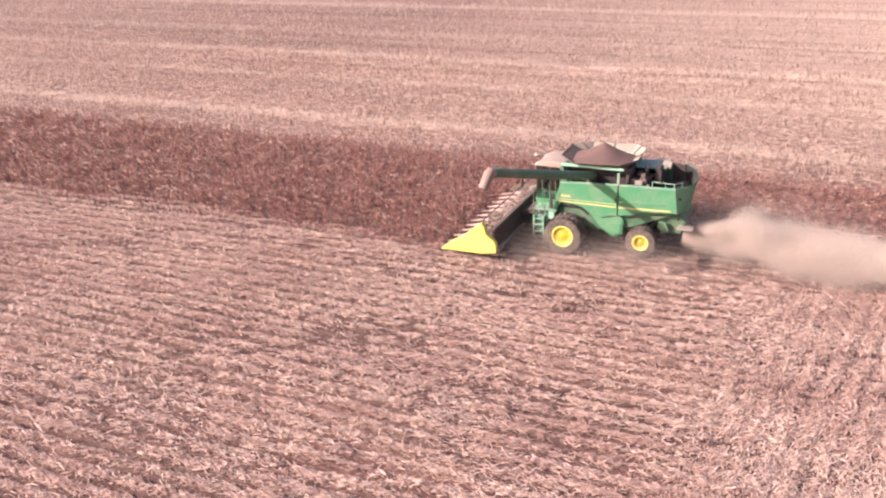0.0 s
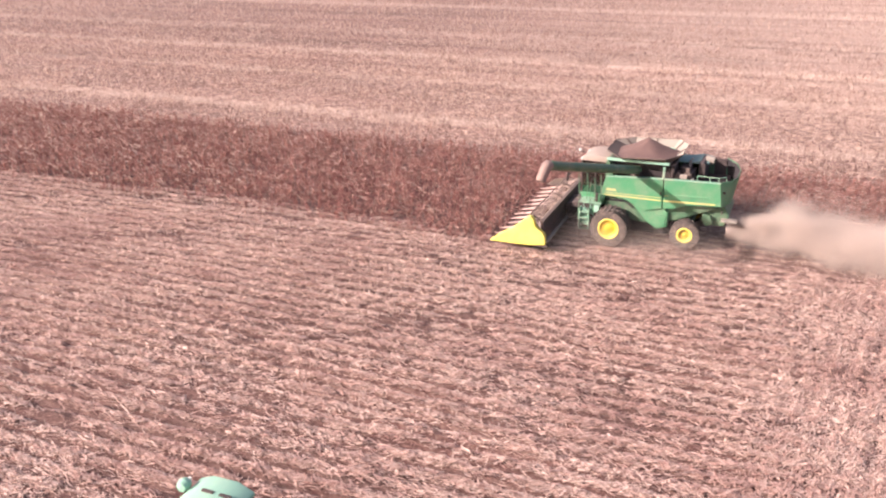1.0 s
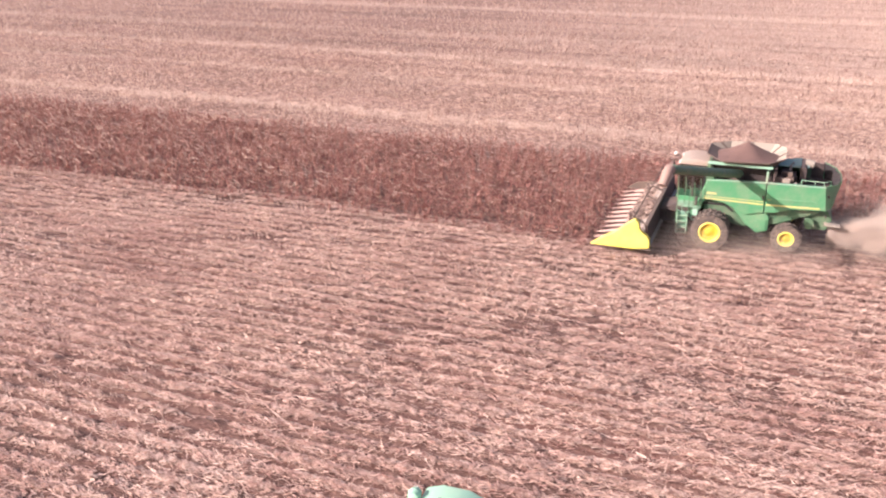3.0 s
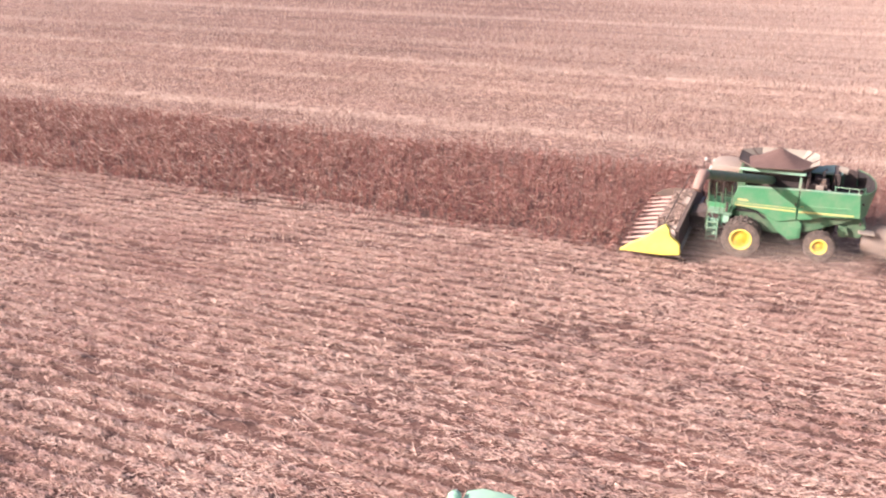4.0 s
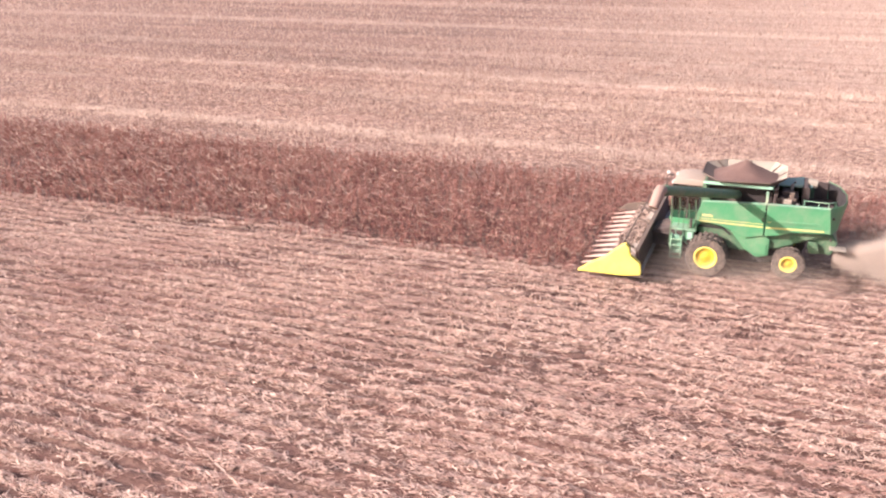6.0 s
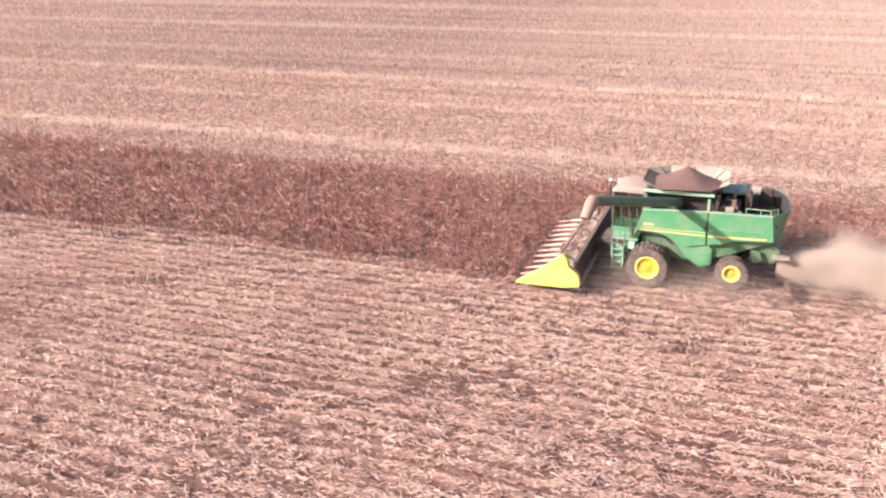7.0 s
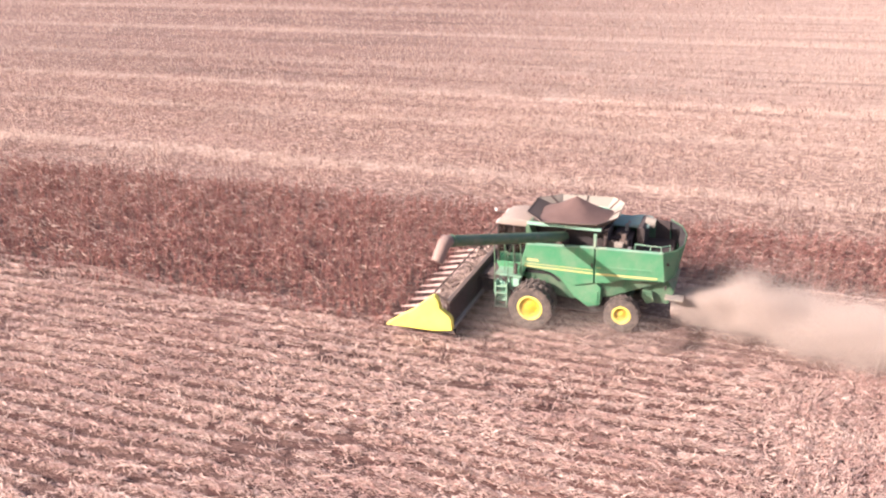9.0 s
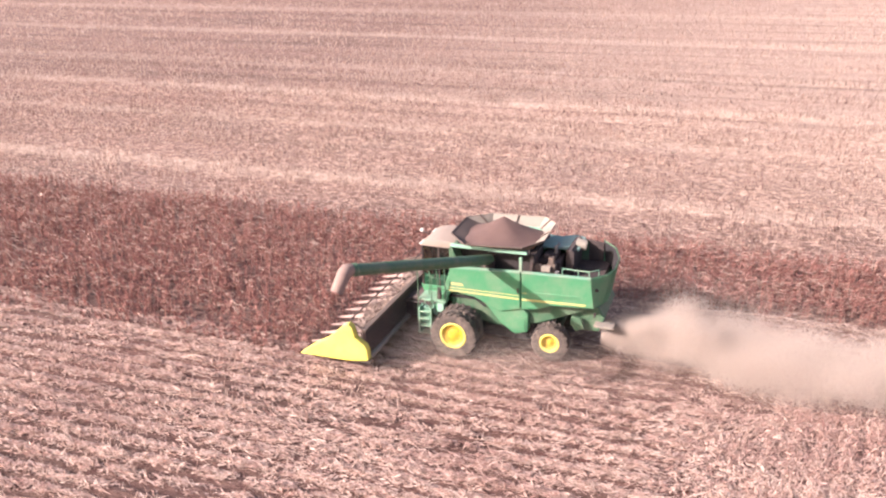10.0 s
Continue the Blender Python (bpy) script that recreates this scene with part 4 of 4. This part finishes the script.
def harvester_header(c):
    half = 4.62
    frame_bm = prism([(-2.76, 0.42), (-2.84, 1.52), (-2.74, 1.56), (-2.60, 0.42)], -half, half)
    head = part("header_frame", frame_bm, HEADWALL, c, "wide row-crop header with a dark back wall")
    part("wall_panel", prism([(-2.67, 1.02), (-2.745, 1.50), (-2.725, 1.50), (-2.65, 1.02)], -half, half), HEADWALL, head, "dusty brown upper back panel")
    part("top_beam", box(-2.88, -2.70, -half, half, 1.52, 1.64, 0.02), LINER, head)
    part("header_floor", prism([(-2.80, 0.42), (-3.75, 0.36), (-3.75, 0.30), (-2.72, 0.30)], -half, half), LINER, head)
    part("lower_tube", box(-2.64, -2.5, -half, half, 0.5, 0.64, 0.03), STEEL, head)
    part("stalk_bar", tube([(-3.42, -4.6, 1.86), (-3.42, 4.6, 1.86)], 0.032, 8), LINER, head)
    for y in (-4.55, -0.9, 0.9, 4.55):
        part("bar_bracket", tube([(-2.8, y, 1.6), (-3.15, y, 1.80), (-3.42, y, 1.86)], 0.04, 6), LINER, head)
    auger = smooth(part("cross_auger", tube([(-3.15, -4.55, 0.82), (-3.15, 4.55, 0.82)], 0.16, 14), STEEL, head))
    bm = bmesh.new()
    turns, steps = 8, 14
    for s in (-1, 1):
        last = None
        for k in range(turns * steps + 1):
            a = s * 2 * math.pi * k / steps
            y = s * (0.5 + 4.0 * k / (turns * steps))
            p = [bm.verts.new((-3.15 + r * math.cos(a), y, 0.82 + r * math.sin(a))) for r in (0.155, 0.31)]
            if last:
                bm.faces.new((last[0], last[1], p[1], p[0]))
            last = p
    part("auger_flight", bm, STEEL, auger)
    # broken stalks and leaves riding in the trough
    n = 4800
    at = np.stack([RNG.uniform(-4.15, -2.86, n), RNG.uniform(-4.5, 4.5, n), np.zeros(n)], -1)
    at[:, 2] = np.clip(1.02 + 0.30 * np.sin(at[:, 1] * 1.9 + 0.8) * np.sin(at[:, 1] * 0.8) - 0.30 * np.abs(at[:, 0] + 3.15), 0.74, 1.5) * RNG.uniform(0.75, 1.1, n)
    v, q = blades(at, RNG.uniform(0, 6.28, n), RNG.normal(0, 0.5, n), RNG.uniform(0.15, 0.45, n), RNG.uniform(0.03, 0.08, n), 0.04 * np.ones(n))
    arrays_mesh("cut_crop", v, q, TROUGH, "broken dry stalks and leaves lying in the header trough", "crop")
    # dividers, one each side of every row
    for k in range(1, 12):
        y = -4.572 + k * ROW
        bm = bmesh.new()
        rings = []
        for x, w, z0, z1 in ((-5.45, 0.018, 0.38, 0.42), (-5.1, 0.05, 0.43, 0.51), (-4.6, 0.09, 0.53, 0.64), (-4.1, 0.14, 0.62, 0.73)):
            rings.append([bm.verts.new((x, y + w * u, z0 + (z1 - z0) * q)) for u, q in ((-1, 0), (-0.92, 0.55), (-0.5, 0.92), (0, 1), (0.5, 0.92), (0.92, 0.55), (1, 0))])
        for r0, r1 in zip(rings, rings[1:]):
            for i in range(7):
                bm.faces.new((r0[i], r0[(i + 1) % 7], r1[(i + 1) % 7], r1[i]))
        bm.faces.new(rings[0])
        bm.faces.new(rings[-1][::-1])
        snout = smooth(part("snout", bm, SNOUT, head, "dusty whitish pointed snout"), 50)
        part("snout_hood", prism([(-4.08, 0.58), (-4.10, 0.69), (-3.5, 0.80), (-3.42, 0.62)], y - 0.15, y + 0.15, 0.03), SPOUT, head, "dusty brown snout hood")
    for k in range(12):
        y = -4.191 + k * ROW
        part("row_unit", join(prism([(-3.5, 0.62), (-4.45, 0.36), (-4.45, 0.28), (-3.5, 0.4)], y - 0.16, y - 0.05), prism([(-3.5, 0.62), (-4.45, 0.36), (-4.45, 0.28), (-3.5, 0.4)], y + 0.05, y + 0.16)), BLACK, head)
    outline = [(-5.38, 0.40), (-4.85, 0.80), (-4.15, 1.22), (-3.48, 1.82), (-3.28, 1.94), (-3.12, 1.78), (-3.02, 1.40), (-2.64, 1.12), (-2.55, 0.96), (-2.52, 0.54), (-3.3, 0.42)]
    for s in (-1, 1):
        if s < 0:
            sh = part("end_shield", prism(outline, s * 4.62, s * 4.92, 0.05), SHIELD, head, "bright lemon-yellow end shield")
        else:
            # far shield cut low and browned to fit the camera's view
            low = [(x, min(z, 0.95)) for x, z in outline if not 1.3 < z < 1.9]
            sh = part("end_shield", prism(low, s * 4.62, s * 4.70, 0.03), LINER, head, "far end shield, low and brown to fit the camera's view")
        part("skid", prism([(-5.1, 0.42), (-2.45, 0.54), (-2.45, 0.40), (-4.8, 0.36)], s * 4.66, s * 4.86), BLACK, sh)


harvester_body(HARVESTER)
harvester_cab(HARVESTER)
harvester_tank(HARVESTER)
harvester_engine(HARVESTER)
harvester_header(HARVESTER)


def heap(name, cx, cy, z0, rx, ry, height, material, label, power=1.0):
    bm = bmesh.new()
    rings = []
    for i in range(13):
        u = i / 12
        ring = []
        for k in range(36):
            a = 2 * math.pi * k / 36
            w = 1 + 0.06 * math.sin(3 * a + 1) + 0.04 * math.sin(5 * a)
            x, y = cx + rx * u * w * math.cos(a), cy + ry * u * w * math.sin(a)
            ring.append(bm.verts.new((x, y, z0 + height * (1 - u) ** power + 0.025 * noise.noise((x * 2.1, y * 2.1, 3.0)))))
        rings.append(ring)
    for r0, r1 in zip(rings, rings[1:]):
        for k in range(36):
            bm.faces.new((r0[k], r0[(k + 1) % 36], r1[(k + 1) % 36], r1[k]))
    bmesh.ops.remove_doubles(bm, verts=bm.verts[:], dist=0.0005)
    ob = part(name, bm, material)
    smooth(ob, 60)
    return tagged(ob, label, "grain", kind="stuff")


heap("grain", 1.2, 0.0, 4.20, 1.66, 1.46, 0.76, GRAIN, "brown grain heaped above the harvester tank rim", 1.35)


# ---- tractor and grain cart alongside ----
def tractor(at):
    c = thing("tractor", at, "green farm tractor with pale green cab roof beside the harvester", "tractor")
    X, Y = at[0], at[1]
    part("hood", prism([(X - 3.6, 1.05), (X - 3.55, 1.65), (X - 1.0, 1.9), (X - 1.0, 1.05)], Y - 0.42, Y + 0.42, 0.08), GREEN, c)
    part("chassis", box(X - 3.4, X + 1.2, Y - 0.35, Y + 0.35, 0.7, 1.2, 0.04), BLACK, c)
    bm = bmesh.new()
    v0 = [bm.verts.new((x, y, 1.6)) for x, y in ((X - 1.0, Y - 0.8), (X + 0.75, Y - 0.8), (X + 0.75, Y + 0.8), (X - 1.0, Y + 0.8))]
    v1 = [bm.verts.new((x, y, 2.85)) for x, y in ((X - 0.85, Y - 0.78), (X + 0.7, Y - 0.78), (X + 0.7, Y + 0.78), (X - 0.85, Y + 0.78))]
    for i in range(4):
        bm.faces.new((v0[i], v0[(i + 1) % 4], v1[(i + 1) % 4], v1[i]))
    g = part("cab_glass", bm, GLASS, c)
    g.visible_shadow = False
    part("cab_floor", box(X - 1.0, X + 0.8, Y - 0.8, Y + 0.8, 1.2, 1.62, 0.04), BLACK, c)
    roof = smooth(part("cab_roof", prism([(X - 0.85, 2.86), (X - 0.86, 2.94), (X - 0.45, 3.12), (X + 0.25, 3.14), (X + 0.72, 2.96), (X + 0.72, 2.86)], Y - 0.82, Y + 0.82, 0.14), MINT, c, "pale mint-green cab roof"), 50)
    for dx in (-0.35, 0.15):
        part("roof_vent", box(X + dx, X + dx + 0.32, Y + 0.18, Y + 0.27, 3.125, 3.165), BLACK, roof)
    part("receiver", lathe_y([(0.001, -0.16), (0.13, -0.13), (0.17, 0), (0.13, 0.13), (0.001, 0.16)], X - 1.0, Y + 0.35, 3.02, 14), MINT, roof, "rounded pale green receiver")
    for dy in (-0.6, 0.6):
        part("roof_lamp", box(X - 1.12, X - 1.05, Y + dy - 0.1, Y + dy + 0.1, 2.9, 2.99, 0.01), LAMP, roof)
    part("exhaust", tube([(X - 1.15, Y + 0.5, 2.1), (X - 1.15, Y + 0.5, 2.95)], 0.05, 8), BLACK, c)
    for y in (-1.05, 1.05):
        wheel(c, X + 0.35, Y + y, 0.95, 0.5, 0.52, -1 if y < 0 else 1, 20)
        wheel(c, X - 2.75, Y + y * 0.92, 0.72, 0.42, 0.38, -1 if y < 0 else 1, 18)
        part("fender", prism([(X + 0.35 + 1.02 * math.cos(a), 0.95 + 1.02 * math.sin(a)) for a in np.linspace(0.5, 2.6, 10)] + [(X + 0.35 + 0.97 * math.cos(a), 0.95 + 0.97 * math.sin(a)) for a in np.linspace(2.6, 0.5, 10)], Y + y - 0.25, Y + y + 0.25), GREEN, c)
    return c


def cart(at):
    c = thing("grain_cart", at, "towed grain cart heaped with pale grain behind the tractor", "grain cart")
    X, Y = at[0], at[1]
    rim = [(X - 2.2, Y - 1.5), (X + 2.6, Y - 1.5), (X + 2.6, Y + 1.5), (X - 2.2, Y + 1.5)]
    low = [(X - 0.8, Y - 0.5), (X + 1.2, Y - 0.5), (X + 1.2, Y + 0.5), (X - 0.8, Y + 0.5)]
    for i in range(4):
        j = (i + 1) % 4
        bm = bmesh.new()
        pts = [Vector((*low[i], 0.9)), Vector((*low[j], 0.9)), Vector((*rim[j], 2.2)), Vector((*rim[i], 2.2)), Vector((*rim[j], 2.5)), Vector((*rim[i], 2.5))]
        n = (pts[1] - pts[0]).cross(pts[3] - pts[0]).normalized() * 0.04
        a = [bm.verts.new(p) for p in pts]
        b = [bm.verts.new(p + n) for p in pts]
        for q in ((0, 1, 2, 3), (3, 2, 4, 5)):
            bm.faces.new([a[k] for k in q])
            bm.faces.new([b[k] for k in q[::-1]])
        for e in ((0, 1), (1, 2), (2, 4), (4, 5), (5, 3), (3, 0)):
            bm.faces.new((a[e[0]], a[e[1]], b[e[1]], b[e[0]]))
        part("hopper_side", bm, GREEN, c)
    part("frame", box(X - 2.3, X + 2.2, Y - 0.35, Y + 0.35, 0.72, 0.95, 0.03), BLACK, c)
    part("axle", box(X + 0.1, X + 0.4, Y - 1.35, Y + 1.35, 0.62, 0.92, 0.03), BLACK, c)
    part("drawbar", prism([(X - 2.3, 0.8), (X - 2.85, 0.62), (X - 2.85, 0.50), (X - 2.3, 0.68)], Y - 0.1, Y + 0.1), BLACK, c)
    part("corner_post", tube([(X + 0.6, Y + 1.5, 2.45), (X + 0.55, Y + 1.5, 2.9)], 0.03, 6), BLACK, c)
    part("sight_lamp", box(X + 1.3, X + 1.5, Y + 1.42, Y + 1.56, 2.48, 2.95, 0.02), BLACK, c)
    for y in (-1.6, 1.6):
        wheel(c, X + 0.25, Y + y, 0.78, 0.55, 0.4, -1 if y < 0 else 1, 18)
    return c


TRACTOR_AT = (-3.3, -29.3, 0.0)
tractor(TRACTOR_AT)
cart((TRACTOR_AT[0] + 4.0, TRACTOR_AT[1], 0.0))
heap("grain", TRACTOR_AT[0] + 4.2, TRACTOR_AT[1], 2.2, 2.3, 1.42, 0.55, CART_GRAIN, "pale peach grain heaped in the towed cart")


# ---- dust thrown up behind the harvester ----
def dust_cloud():
    # billows that grow and drift towards the open side as they trail away
    puffs = []
    for k in range(150):
        u = ((k + RNG.uniform(0, 1)) / 150) ** 1.2
        px = 5.9 + 16 * u
        grow = min(1.0, 4.0 * u)
        near = math.exp(-((u - 0.14) / 0.13) ** 2)
        r = (0.40 + 0.68 * grow) * RNG.uniform(0.75, 1.1)
        py = -0.6 - 0.45 * grow + 0.35 * near + RNG.uniform(-1, 1) * (0.35 + 1.15 * grow)
        pz = max(0.2, RNG.uniform(0.25, 1.2) + near * RNG.uniform(0, 0.75) + grow * RNG.uniform(-0.2, 0.55))
        puffs.append((px, py, pz, r, RNG.uniform(0.75, 1.2) * (0.55 + r) ** 2 * (2.0 - 1.0 * min(1.0, 1.6 * u))))
    puffs = np.array(puffs)
    count = 640000
    pick = RNG.choice(len(puffs), count, p=puffs[:, 4] / puffs[:, 4].sum())
    off = RNG.normal(0, 1, (count, 3))
    off /= np.linalg.norm(off, axis=1, keepdims=True)
    off *= (RNG.random(count) ** 0.5)[:, None] * RNG.normal(1, 0.12, count)[:, None]
    at = puffs[pick, :3] + off * puffs[pick, 3:4] * (1.35, 1.0, 0.72)
    # the jet out of the chopper
    jet = np.minimum(RNG.exponential(0.45, 50000), 2.5)
    at = np.concatenate([at, np.stack([5.35 + 2.6 * jet, -0.7 - 0.25 * jet + RNG.normal(0, 1, 50000) * (0.30 + 0.35 * jet), 1.0 - 0.15 * jet + RNG.normal(0, 1, 50000) * (0.20 + 0.2 * jet)], -1)])
    x, y, z = at.T
    keep = z > 0.02
    # thin haze stirred up round the wheels and header, partly added to lift shadows
    low = RNG.normal(0, 1, (90000, 3)) * (3.6, 1.2, 1.0) + (1.6, -2.6, 0)
    low[:, 2] = 0.03 + 1.5 * RNG.beta(1.0, 2.2, 90000)
    wall = RNG.normal(0, 1, (22000, 3)) * (0.9, 1.7, 1.0) + (-1.3, -2.6, 0)
    wall[:, 2] = 0.05 + 1.3 * RNG.beta(1.2, 2.0, 22000)
    # faint drift hanging over the plume
    drift = RNG.normal(0, 1, (70000, 3)) * (2.6, 1.1, 0.55) + (8.6, 0.1, 1.7)
    low = np.concatenate([low, wall, drift[drift[:, 2] > 0.05]])
    c = np.concatenate([np.stack([x[keep], y[keep], z[keep]], -1), low])
    n = len(c)
    face = np.array((-0.45, -0.8, 0.4)) + RNG.normal(0, 0.13, (n, 3))
    a = np.cross(face, (0.0, 0.0, 1.0))
    a /= np.linalg.norm(a, axis=1, keepdims=True)
    b = np.cross(face, a)
    b /= np.linalg.norm(b, axis=1, keepdims=True)
    turn = RNG.uniform(0, 2 * np.pi, n)[:, None] + np.array((0.0, 2.1, 4.2))
    size = np.where(np.arange(n) < n - len(low), 0.0154, 0.0092)[:, None, None]
    v = c[:, None] + size * (np.cos(turn)[..., None] * a[:, None] + np.sin(turn)[..., None] * b[:, None])
    return arrays_mesh("dust_cloud", v.reshape(-1, 3), np.arange(3 * n).reshape(-1, 3), DUST,
                       "pale tan dust cloud drifting low behind the harvester", "dust")


dust_cloud()
